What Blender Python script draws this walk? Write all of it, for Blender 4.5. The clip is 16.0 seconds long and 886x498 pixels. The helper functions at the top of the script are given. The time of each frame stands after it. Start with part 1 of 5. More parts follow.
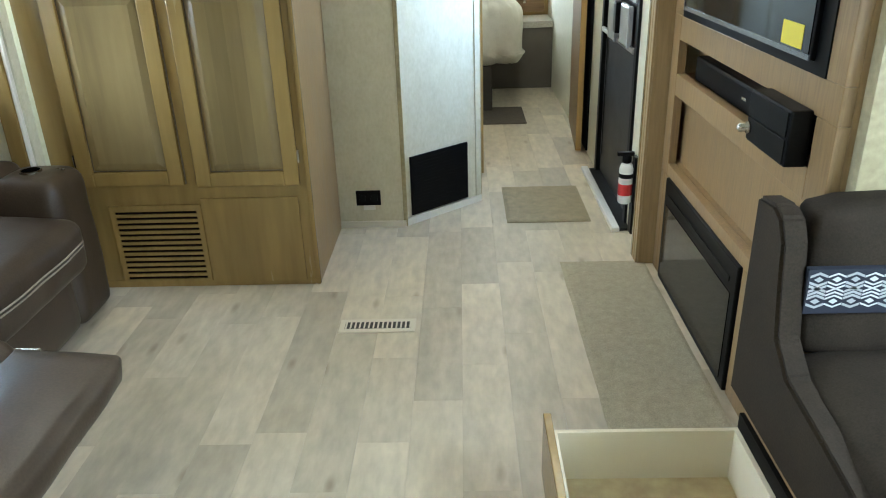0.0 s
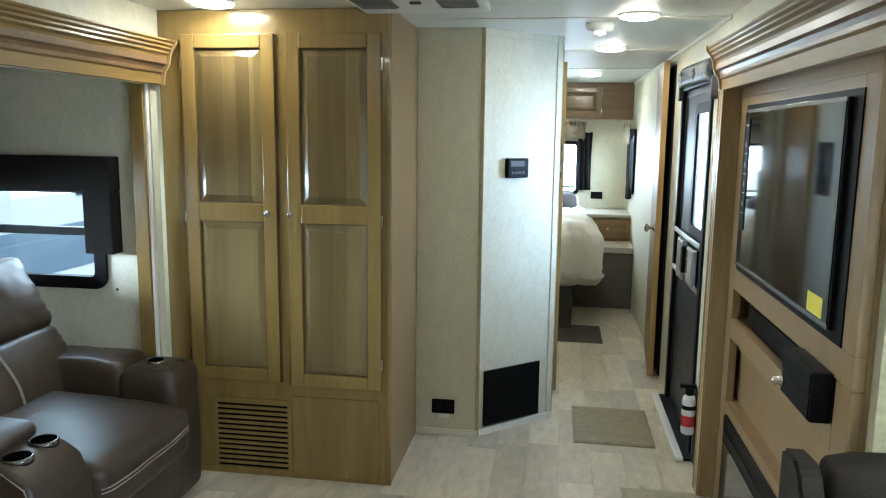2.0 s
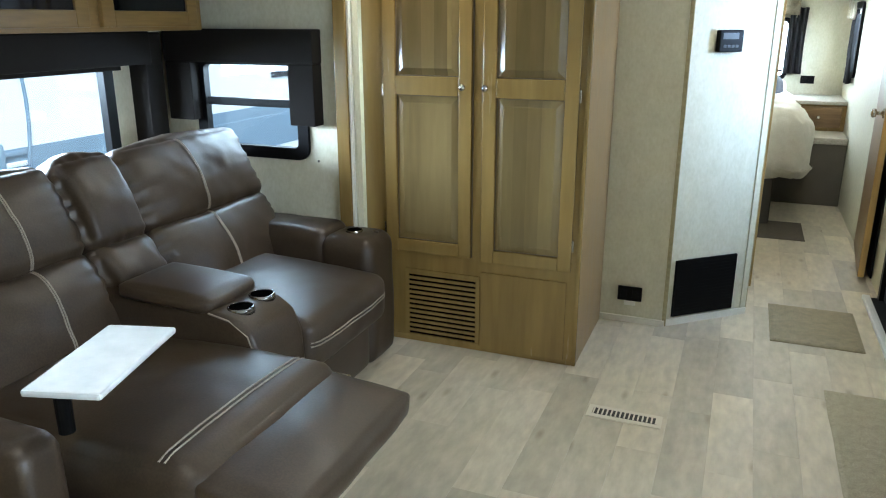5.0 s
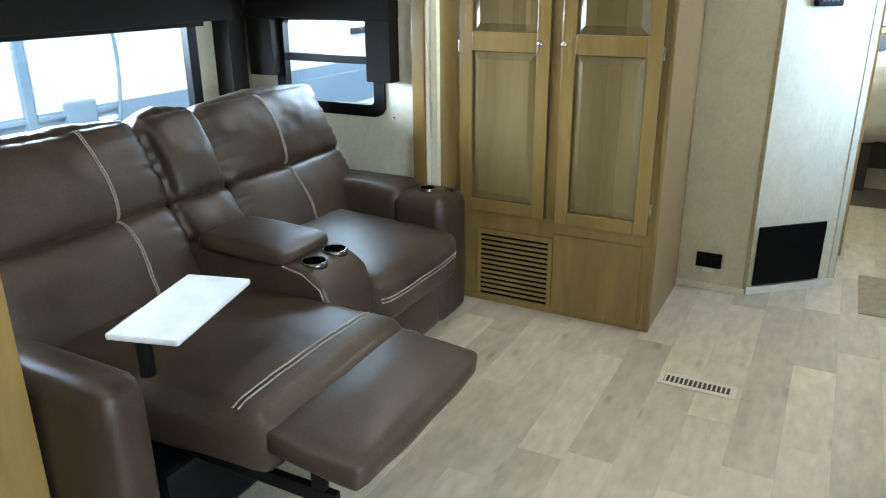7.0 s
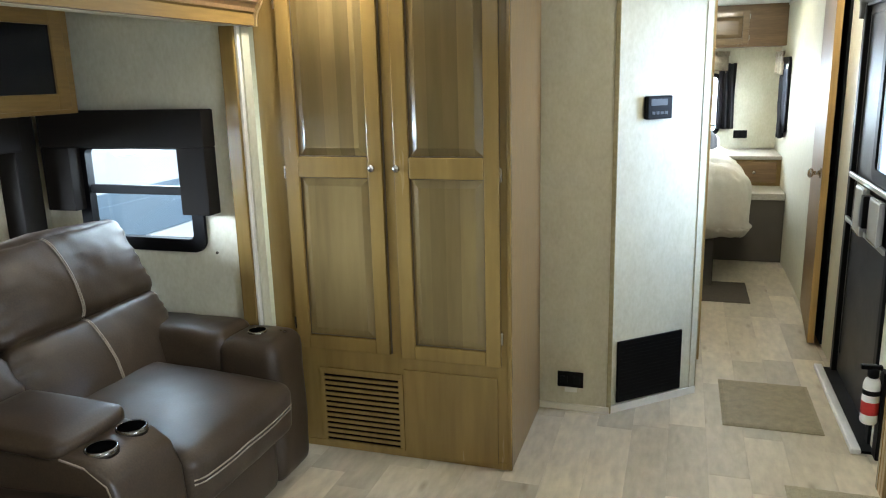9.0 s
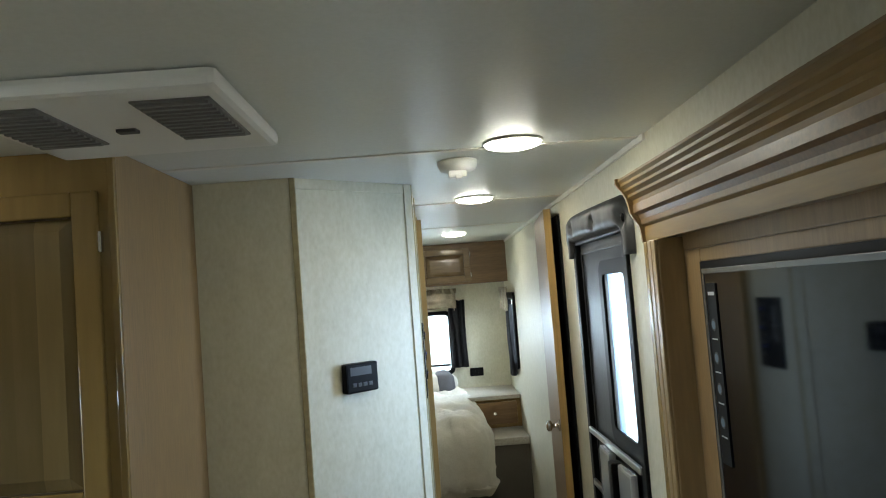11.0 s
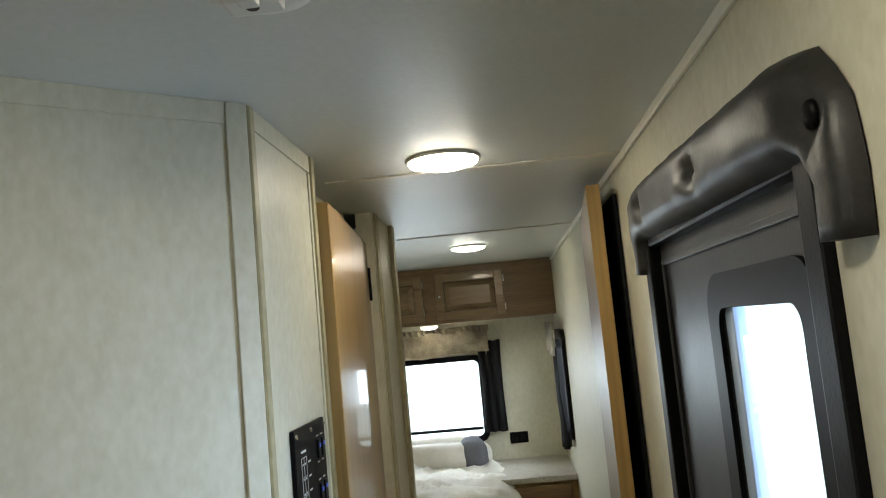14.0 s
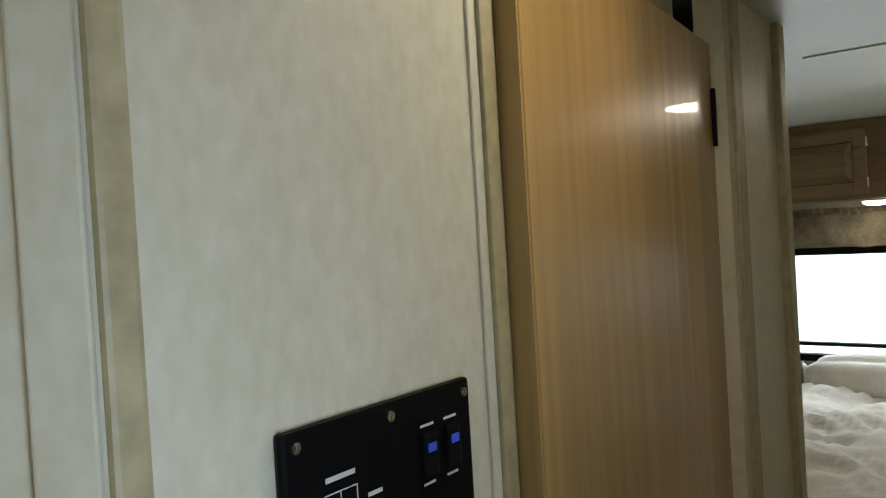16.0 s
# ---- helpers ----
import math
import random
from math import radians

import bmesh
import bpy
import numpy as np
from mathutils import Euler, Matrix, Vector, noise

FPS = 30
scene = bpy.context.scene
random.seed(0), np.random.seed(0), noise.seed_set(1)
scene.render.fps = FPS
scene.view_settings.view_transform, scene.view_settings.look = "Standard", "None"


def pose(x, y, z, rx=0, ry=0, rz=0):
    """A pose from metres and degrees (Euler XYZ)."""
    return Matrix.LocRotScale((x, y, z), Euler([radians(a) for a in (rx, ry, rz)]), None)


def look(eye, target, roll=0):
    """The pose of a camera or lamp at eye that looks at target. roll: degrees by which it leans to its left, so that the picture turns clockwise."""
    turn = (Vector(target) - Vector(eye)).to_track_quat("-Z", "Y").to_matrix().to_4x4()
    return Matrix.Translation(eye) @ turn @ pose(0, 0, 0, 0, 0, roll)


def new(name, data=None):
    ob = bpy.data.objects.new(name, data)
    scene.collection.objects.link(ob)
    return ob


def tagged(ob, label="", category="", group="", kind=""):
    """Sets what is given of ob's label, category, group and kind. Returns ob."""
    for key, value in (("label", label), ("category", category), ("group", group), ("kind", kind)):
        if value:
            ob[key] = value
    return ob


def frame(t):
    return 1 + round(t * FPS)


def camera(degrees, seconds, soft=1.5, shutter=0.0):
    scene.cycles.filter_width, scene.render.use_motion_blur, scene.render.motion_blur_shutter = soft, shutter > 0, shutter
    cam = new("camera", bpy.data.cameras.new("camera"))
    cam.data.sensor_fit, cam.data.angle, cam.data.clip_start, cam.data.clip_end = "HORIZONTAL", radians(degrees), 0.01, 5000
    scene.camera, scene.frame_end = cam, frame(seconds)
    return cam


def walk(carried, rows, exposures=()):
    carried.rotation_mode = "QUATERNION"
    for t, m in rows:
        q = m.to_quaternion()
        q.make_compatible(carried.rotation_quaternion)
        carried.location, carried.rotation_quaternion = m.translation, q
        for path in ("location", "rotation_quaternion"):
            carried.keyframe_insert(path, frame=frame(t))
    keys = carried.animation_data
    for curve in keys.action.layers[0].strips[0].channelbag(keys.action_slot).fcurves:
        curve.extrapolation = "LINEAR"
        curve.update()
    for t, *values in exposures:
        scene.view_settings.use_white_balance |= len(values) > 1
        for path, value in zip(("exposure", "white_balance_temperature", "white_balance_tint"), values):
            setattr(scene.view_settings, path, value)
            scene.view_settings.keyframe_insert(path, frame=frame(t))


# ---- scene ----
cam = camera(61.3, 16.0, soft=1.1)
PATH = [
    (0, (-0.099, 0.677, 1.368), (-0.158, 2.503, 0.556), -1.9),
    (0.5, (-0.03, 0.534, 1.408), (-0.419, 2.351, 0.668), -2.2),
    (1, (-0.035, 0.466, 1.47), (-0.407, 2.326, 0.837), 0.1),
    (1.5, (-0.025, 0.424, 1.512), (-0.324, 2.351, 1.066), 1.5),
    (2, (-0.015, 0.407, 1.532), (-0.312, 2.361, 1.227), 0.7),
    (2.5, (-0.013, 0.41, 1.533), (-0.28, 2.375, 1.271), 0.3),
    (3, (-0.019, 0.414, 1.524), (-0.267, 2.379, 1.25), 0.0),
    (3.5, (-0.04, 0.42, 1.506), (-0.36, 2.366, 1.171), -0.2),
    (4, (-0.071, 0.431, 1.486), (-0.521, 2.333, 1.059), -0.1),
    (4.5, (-0.095, 0.436, 1.468), (-0.695, 2.272, 0.95), -0.1),
    (5, (-0.123, 0.433, 1.461), (-0.832, 2.209, 0.873), 0.0),
    (7.5, (-0.115, 0.469, 1.447), (-0.993, 2.126, 0.751), -0.5),
    (8, (-0.107, 0.564, 1.439), (-0.931, 2.249, 0.746), -0.9),
    (8.5, (-0.1, 0.687, 1.479), (-0.856, 2.431, 0.858), -0.8),
    (9, (-0.113, 0.815, 1.523), (-0.712, 2.669, 1.07), -1.5),
    (9.5, (-0.091, 0.94, 1.557), (-0.476, 2.887, 1.308), -2.6),
    (10, (-0.042, 1.156, 1.593), (-0.182, 3.15, 1.526), -3.2),
    (12.5, (0.169, 2.467, 1.634), (0.259, 4.457, 1.815), -4.8),
    (13, (0.229, 2.753, 1.641), (0.271, 4.743, 1.834), -4.9),
    (13.5, (0.276, 2.999, 1.64), (0.274, 4.989, 1.842), -4.8),
    (14, (0.355, 3.267, 1.654), (0.212, 5.251, 1.868), -5.3),
    (14.5, (0.407, 3.482, 1.647), (0.052, 5.436, 1.88), -4.7),
    (15, (0.389, 3.74, 1.638), (-0.15, 5.66, 1.795), -4.6),
    (15.5, (0.37, 3.945, 1.638), (-0.415, 5.784, 1.684), -4.6),
    (16, (0.372, 4.177, 1.631), (-0.854, 5.77, 1.601), -3.4),
]
walk(cam, [(t, look(eye, target, roll)) for t, eye, target, roll in PATH],
     [(0, 1.07, 5950, 9), (2, 0.6, 5950, 9), (3.5, 0.42, 5900, 9), (5, 0.9, 5950, 10), (7.5, 1.05, 6050, 12), (8.5, 1.0, 6250, 14), (9, 0.85, 6400, 14), (9.5, 0.4, 6400, 13), (10, 0.1, 6300, 11), (12.5, -0.55, 6700, 11), (13.5, -0.78, 6900, 14), (14.5, -0.88, 7050, 14), (15.5, -1.27, 7250, 15), (16, -1.3, 7250, 16)])

# ---- world, sun and exposure ----
world = bpy.data.worlds.new("sky")
scene.world = world
world.use_nodes = True
wn = world.node_tree
sky = wn.nodes.new("ShaderNodeTexSky")
sky.sky_type = "NISHITA"
sky.sun_disc = False
sky.sun_elevation = radians(52)
sky.sun_rotation = radians(133)
wn.nodes["Background"].inputs["Strength"].default_value = 0.15
wn.links.new(sky.outputs["Color"], wn.nodes["Background"].inputs["Color"])
sun = new("sun", bpy.data.lights.new("sun", "SUN"))
sun.data.energy, sun.data.angle, sun.data.color = 4.5, radians(0.6), (1.0, 0.96, 0.9)
sun.matrix_world = look((5.0, -4.6, 7.2), (0, 0, 0))


def window_light(name, place, aim, w, h, energy, color=(0.72, 0.86, 1.0)):
    lamp = new(name, bpy.data.lights.new(name, "AREA"))
    lamp.data.shape, lamp.data.size, lamp.data.size_y = "RECTANGLE", w, h
    lamp.data.energy, lamp.data.color = energy, color
    lamp.matrix_world = look(place, aim)
    return lamp


window_light("dinette_daylight", (2.05, 0.75, 1.55), (0.0, -0.7, 0.2), 1.5, 0.6, 95)
window_light("sofa_daylight", (-3.10, 2.17, 1.42), (-1.3, 2.35, 0.45), 1.6, 0.7, 185)
window_light("recess_daylight", (-2.235, 3.62, 1.30), (-2.235, 2.4, 0.9), 0.5, 0.45, 13)
window_light("door_daylight", (0.98, 4.235, 1.42), (-0.2, 4.15, 0.7), 0.35, 0.60, 22, (0.50, 0.70, 1.0))
window_light("bedroom_daylight", (-0.40, 8.40, 1.42), (-0.40, 6.8, 0.6), 1.1, 0.5, 48)
window_light("bedside_daylight", (0.95, 7.62, 1.5), (0.0, 7.62, 0.8), 0.5, 0.5, 24)


# ---- materials ----
def shade(name, col, col2=None, rough=0.5, scale=6.0, stretch=(1, 1, 1), fine=60.0, amount=0.5, bump=0.1,
          metal=0.0, coat=0.0, rnd=0.0, dist=0.002, rough_var=0.1, stave=0.0, spec=0.5, knots=0.0):
    m = bpy.data.materials.new(name)
    m.use_nodes = True
    nt = m.node_tree
    n, l = nt.nodes, nt.links
    p = n["Principled BSDF"]
    col2 = col2 or tuple(c * 0.8 for c in col)
    tc = n.new("ShaderNodeTexCoord")
    mp = n.new("ShaderNodeMapping")
    mp.inputs["Scale"].default_value = stretch
    l.new(tc.outputs["Object"], mp.inputs["Vector"])
    vec = mp.outputs["Vector"]
    info = None
    if rnd:
        info = n.new("ShaderNodeObjectInfo")
        mul = n.new("ShaderNodeMath")
        mul.operation = "MULTIPLY"
        mul.inputs[1].default_value = 37.0
        l.new(info.outputs["Random"], mul.inputs[0])
        add = n.new("ShaderNodeVectorMath")
        l.new(vec, add.inputs[0])
        l.new(mul.outputs[0], add.inputs[1])
        vec = add.outputs[0]
    n1 = n.new("ShaderNodeTexNoise")
    n1.inputs["Scale"].default_value = scale
    n1.inputs["Detail"].default_value = 5
    n1.inputs["Roughness"].default_value = 0.6
    l.new(vec, n1.inputs["Vector"])
    n2 = n.new("ShaderNodeTexNoise")
    n2.inputs["Scale"].default_value = fine
    n2.inputs["Detail"].default_value = 3
    l.new(vec, n2.inputs["Vector"])
    r = n.new("ShaderNodeValToRGB")
    r.color_ramp.elements[0].position, r.color_ramp.elements[1].position = 0.3, 0.7
    r.color_ramp.elements[0].color, r.color_ramp.elements[1].color = (*col2, 1), (*col, 1)
    l.new(n1.outputs["Fac"], r.inputs["Fac"])
    mix = n.new("ShaderNodeMix")
    mix.data_type, mix.blend_type = "RGBA", "OVERLAY"
    mix.inputs["Factor"].default_value = amount
    l.new(r.outputs["Color"], mix.inputs["A"])
    l.new(n2.outputs["Fac"], mix.inputs["B"])
    out = mix.outputs["Result"]
    if knots:
        # scattered small knots and dark flecks along the grain
        vo = n.new("ShaderNodeTexVoronoi")
        vo.voronoi_dimensions = "2D"
        vo.inputs["Scale"].default_value = 1.8
        l.new(vec, vo.inputs["Vector"])
        kr = n.new("ShaderNodeMapRange")
        kr.inputs["From Min"].default_value, kr.inputs["From Max"].default_value = 0.015, 0.075
        kr.inputs["To Min"].default_value, kr.inputs["To Max"].default_value = knots, 0.0
        l.new(vo.outputs["Distance"], kr.inputs["Value"])
        km = n.new("ShaderNodeMix")
        km.data_type, km.blend_type = "RGBA", "MULTIPLY"
        km.inputs["B"].default_value = (0.42, 0.34, 0.24, 1)
        l.new(kr.outputs["Result"], km.inputs["Factor"])
        l.new(out, km.inputs["A"])
        out = km.outputs["Result"]
    if stave:
        # glued-up boards of slightly different tone
        sx = n.new("ShaderNodeSeparateXYZ")
        l.new(tc.outputs["Object"], sx.inputs[0])
        cx = n.new("ShaderNodeMath")
        cx.operation = "MULTIPLY"
        cx.inputs[1].default_value = 17.0
        l.new(sx.outputs["X"], cx.inputs[0])
        fl = n.new("ShaderNodeMath")
        fl.operation = "FLOOR"
        l.new(cx.outputs[0], fl.inputs[0])
        cz = n.new("ShaderNodeMath")
        cz.operation = "MULTIPLY"
        cz.inputs[1].default_value = 0.838
        l.new(sx.outputs["Z"], cz.inputs[0])
        fz = n.new("ShaderNodeMath")
        fz.operation = "FLOOR"
        l.new(cz.outputs[0], fz.inputs[0])
        cb = n.new("ShaderNodeCombineXYZ")
        l.new(fl.outputs[0], cb.inputs["X"])
        l.new(fz.outputs[0], cb.inputs["Y"])
        wh = n.new("ShaderNodeTexWhiteNoise")
        l.new(cb.outputs[0], wh.inputs["Vector"])
        ms = n.new("ShaderNodeMapRange")
        ms.inputs["To Min"].default_value, ms.inputs["To Max"].default_value = 1 - stave, 1 + stave * 0.5
        l.new(wh.outputs["Value"], ms.inputs["Value"])
        h2 = n.new("ShaderNodeHueSaturation")
        l.new(ms.outputs["Result"], h2.inputs["Value"])
        l.new(out, h2.inputs["Color"])
        out = h2.outputs["Color"]
    if rnd:
        hs = n.new("ShaderNodeHueSaturation")
        mr = n.new("ShaderNodeMapRange")
        mr.inputs["To Min"].default_value, mr.inputs["To Max"].default_value = 1 - rnd, 1 + rnd
        l.new(info.outputs["Random"], mr.inputs["Value"])
        l.new(mr.outputs["Result"], hs.inputs["Value"])
        l.new(out, hs.inputs["Color"])
        out = hs.outputs["Color"]
    l.new(out, p.inputs["Base Color"])
    rr = n.new("ShaderNodeMapRange")
    rr.inputs["To Min"].default_value, rr.inputs["To Max"].default_value = max(0.03, rough - rough_var), min(1, rough + rough_var)
    l.new(n1.outputs["Fac"], rr.inputs["Value"])
    l.new(rr.outputs["Result"], p.inputs["Roughness"])
    p.inputs["Metallic"].default_value = metal
    p.inputs["Coat Weight"].default_value = coat
    p.inputs["Specular IOR Level"].default_value = spec
    if bump:
        b = n.new("ShaderNodeBump")
        b.inputs["Strength"].default_value, b.inputs["Distance"].default_value = bump, dist
        l.new(n2.outputs["Fac"], b.inputs["Height"])
        l.new(b.outputs["Normal"], p.inputs["Normal"])
    return m


def plain(name, col, rough=0.4, metal=0.0, emit=0.0, coat=0.0, spec=0.5):
    m = bpy.data.materials.new(name)
    m.use_nodes = True
    p = m.node_tree.nodes["Principled BSDF"]
    p.inputs["Base Color"].default_value = (*col, 1)
    p.inputs["Roughness"].default_value, p.inputs["Metallic"].default_value = rough, metal
    p.inputs["Coat Weight"].default_value = coat
    p.inputs["Specular IOR Level"].default_value = spec
    if emit:
        p.inputs["Emission Color"].default_value = (*col, 1)
        p.inputs["Emission Strength"].default_value = emit
    return m


def glassy(name, tint=(0.9, 0.95, 0.95), rough=0.0):
    m = bpy.data.materials.new(name)
    m.use_nodes = True
    n, l = m.node_tree.nodes, m.node_tree.links
    tr = n.new("ShaderNodeBsdfTransparent")
    tr.inputs["Color"].default_value = (*tint, 1)
    gl = n.new("ShaderNodeBsdfGlossy")
    gl.inputs["Roughness"].default_value = rough
    mx = n.new("ShaderNodeMixShader")
    mx.inputs["Fac"].default_value = 0.07
    l.new(tr.outputs[0], mx.inputs[1])
    l.new(gl.outputs[0], mx.inputs[2])
    l.new(mx.outputs[0], n["Material Output"].inputs["Surface"])
    return m


M_WALL = shade("wallpaper", (0.645, 0.625, 0.495), (0.585, 0.565, 0.435), rough=0.5, scale=19, stretch=(1, 1, 0.6), fine=75, amount=0.22, bump=0.16, dist=0.001)
M_TRIM = shade("wallpaper_trim", (0.42, 0.375, 0.225), (0.36, 0.315, 0.18), rough=0.5, scale=14, fine=50, amount=0.35, bump=0.1)
M_CEIL = shade("ceiling_board", (0.68, 0.70, 0.66), (0.65, 0.67, 0.63), rough=0.42, scale=5, fine=90, amount=0.15, bump=0.05)
M_WOOD = shade("glazed_maple", (0.255, 0.168, 0.054), (0.19, 0.122, 0.037), rough=0.24, scale=2.6, stretch=(4, 4, 0.4), fine=11, amount=0.12, bump=0.04, coat=0.25)
M_WOODP = shade("glazed_maple_panel", (0.215, 0.156, 0.066), (0.145, 0.102, 0.041), rough=0.2, scale=2.2, stretch=(3, 3, 0.35), fine=9, amount=0.14, stave=0.36, bump=0.04, coat=0.4)
M_WOODH = shade("maple_lengthwise", (0.27, 0.168, 0.053), (0.195, 0.118, 0.034), rough=0.4, scale=2.6, stretch=(4, 0.4, 4), fine=20, amount=0.3, bump=0.04, coat=0.08)
# panel groove glaze, and the painted shadow in the pantry door gaps
M_GLAZE_SHADE = shade("glaze_and_gap_shade", (0.07, 0.042, 0.016), rough=0.4)
M_LAM = shade("taupe_laminate", (0.29, 0.19, 0.088), (0.235, 0.15, 0.067), rough=0.4, scale=3, stretch=(6, 6, 0.6), fine=22, amount=0.3, bump=0.03)
M_OAK = shade("oak_door_veneer", (0.43, 0.275, 0.10), (0.29, 0.178, 0.06), rough=0.32, scale=1.5, stretch=(8, 8, 0.25), fine=6, amount=0.35, bump=0.04, coat=0.2)
M_DARKW = shade("dark_bedroom_wood", (0.21, 0.125, 0.06), (0.15, 0.088, 0.04), rough=0.35, scale=3, stretch=(0.6, 6, 6), fine=18, amount=0.35, bump=0.04)
M_BEDDOOR = shade("glazed_brown_door", (0.25, 0.165, 0.083), (0.19, 0.12, 0.058), rough=0.3, scale=3, stretch=(0.6, 6, 6), fine=18, amount=0.3, bump=0.04, coat=0.2)
M_PLANK = shade("vinyl_plank", (0.54, 0.475, 0.355), (0.41, 0.36, 0.265), rough=0.36, scale=2.4, stretch=(2.4, 0.8, 1), fine=13, amount=0.30, bump=0.03, rnd=0.19, knots=0.5)
M_JOINT = shade("plank_joint", (0.36, 0.31, 0.225), rough=0.6)
M_CARPET = shade("taupe_carpet", (0.42, 0.375, 0.265), (0.33, 0.295, 0.205), rough=0.95, scale=40, fine=420, amount=0.8, bump=0.9, dist=0.004)
M_MAT = shade("brown_door_mat", (0.35, 0.30, 0.195), (0.26, 0.222, 0.145), rough=0.95, scale=30, fine=380, amount=0.8, bump=0.9, dist=0.004)
M_FLOORPATCH = shade("dark_floor_patch", (0.085, 0.07, 0.05), (0.062, 0.05, 0.036), rough=0.95, scale=30, fine=300, amount=0.6, bump=0.7, dist=0.003)
M_LEATHER = shade("brown_leather", (0.049, 0.0335, 0.021), (0.034, 0.023, 0.0142), spec=0.38, rough=0.42, scale=7, fine=170, amount=0.45, bump=0.22, dist=0.0015)
M_STITCH = shade("pale_stitching", (0.30, 0.26, 0.21), rough=0.7, fine=300)
M_FABRIC = shade("dark_microfibre", (0.036, 0.027, 0.018), (0.023, 0.017, 0.011), spec=0.2, rough=0.85, scale=12, fine=220, amount=0.5, bump=0.3)
M_VALANCE = shade("dark_valance_cloth", (0.012, 0.010, 0.0085), (0.009, 0.0075, 0.006), spec=0.15, rough=0.8, scale=12, fine=260, amount=0.4, bump=0.2)
M_BLACK = plain("black_plastic", (0.004, 0.004, 0.0045), 0.45, spec=0.1)
M_BLACKM = shade("black_painted_metal", (0.006, 0.0065, 0.007), spec=0.12, rough=0.45, fine=180, bump=0.15)
M_DOORSKIN = shade("charcoal_door_skin", (0.032, 0.033, 0.034), (0.027, 0.028, 0.029), spec=0.3, rough=0.42, fine=240, bump=0.2)
M_GREY = plain("grey_door_surround", (0.035, 0.036, 0.037), 0.45)
M_GLOW = plain("glowing_backdrop", (0.86, 0.93, 1.0), 1.0, emit=2.6)
M_VINYL = shade("padded_black_vinyl", (0.026, 0.026, 0.025), rough=0.45, scale=10, fine=140, bump=0.2)
M_CHROME = plain("brushed_nickel", (0.62, 0.60, 0.56), 0.25, 1.0)
M_ALU = shade("bright_aluminium", (0.72, 0.73, 0.74), rough=0.3, metal=1.0, fine=120, stretch=(1, 0.1, 1))
M_SILL = shade("brushed_sill_aluminium", (0.88, 0.89, 0.90), (0.78, 0.79, 0.80), rough=0.42, metal=0.7, fine=120, stretch=(1, 0.1, 1), bump=0.05)
M_RING = plain("dark_chrome_ring", (0.22, 0.21, 0.20), 0.22, 1.0)
M_WHITE = plain("white_plastic", (0.78, 0.78, 0.74), 0.4)
M_OFFWHITE = plain("white_seal", (0.75, 0.73, 0.66), 0.5)
M_LAMP = plain("lit_lamp_lens", (1.0, 0.975, 0.82), 0.3, emit=70.0)
M_SCREEN = plain("black_screen_glass", (0.003, 0.004, 0.007), 0.05, spec=0.3)
M_FOIL = plain("clear_protective_foil", (0.17, 0.175, 0.185), 0.22, 0.6)
M_YELLOW = plain("yellow_sticker", (0.75, 0.62, 0.05), 0.5)
M_RED = plain("red_label", (0.55, 0.03, 0.03), 0.5)
M_BLUE = plain("blue_switch_light", (0.03, 0.07, 0.5), 0.3, emit=0.5)
M_PRINT = plain("white_print", (0.6, 0.62, 0.62), 0.5)
M_QUILT = shade("cream_quilt", (0.62, 0.59, 0.52), (0.54, 0.51, 0.44), rough=0.85, scale=14, fine=160, amount=0.3, bump=0.25)
M_SKIRT = shade("dark_bed_base", (0.045, 0.038, 0.03), rough=0.85, fine=200, bump=0.2)
M_TAUPE = shade("taupe_bed_step_board", (0.115, 0.10, 0.08), rough=0.8, fine=300, bump=0.4)
M_TOP = shade("grey_laminate_top", (0.42, 0.39, 0.33), (0.34, 0.31, 0.26), rough=0.35, scale=14, fine=90, amount=0.5, bump=0.02)
M_CURT = shade("charcoal_curtain", (0.032, 0.033, 0.036), rough=0.85, fine=240, bump=0.25)
M_DAMASK = shade("beige_damask", (0.58, 0.51, 0.36), (0.17, 0.135, 0.095), rough=0.5, scale=8, fine=120, amount=0.4, bump=0.2)
M_POST = shade("pale_fluted_wood", (0.36, 0.25, 0.118), (0.28, 0.19, 0.085), rough=0.35, scale=3, stretch=(6, 6, 0.5), fine=18, amount=0.25, bump=0.03)
M_REG = plain("beige_register", (0.62, 0.57, 0.46), 0.5)
M_WELL_SHADE = plain("cup_well_shade", (0.002, 0.002, 0.002), 1.0, spec=0.0)
M_SLOT_SHADE = plain("slot_shade", (0.03, 0.027, 0.022), 0.7)
M_CAVITY_SHADE = plain("cavity_shade", (0.008, 0.005, 0.003), 0.9, spec=0.0)
M_GRILLE = plain("grey_louvre", (0.16, 0.16, 0.15), 0.5)
M_PGREY = shade("charcoal_pillow_panel", (0.10, 0.10, 0.11), rough=0.85, fine=200, bump=0.2)
M_DRAWER = shade("pale_drawer_ply", (0.66, 0.55, 0.34), (0.58, 0.47, 0.28), rough=0.4, scale=3, fine=20)
M_NAVY = plain("navy_band_cloth", (0.012, 0.016, 0.028), 0.8)
M_PALE = plain("pale_band_print", (0.40, 0.42, 0.42), 0.7)
M_CREAM = plain("cream_drawer_lining", (0.72, 0.66, 0.50), 0.45)
M_GLASS = glassy("window_glass")
M_REVEAL = plain("daylight_blue_reveal", (0.50, 0.62, 0.80), 0.4)
M_CASE = plain("smoky_clear_plastic", (0.32, 0.34, 0.35), 0.15, coat=0.5)
M_EMBER = plain("fireplace_glass", (0.014, 0.014, 0.014), 0.08)
M_RV = shade("white_gelcoat", (0.60, 0.66, 0.72), (0.55, 0.61, 0.68), rough=0.35, scale=2, fine=30, amount=0.1, bump=0.0)
M_RVG = plain("blue_grey_decal", (0.13, 0.20, 0.28), 0.4)
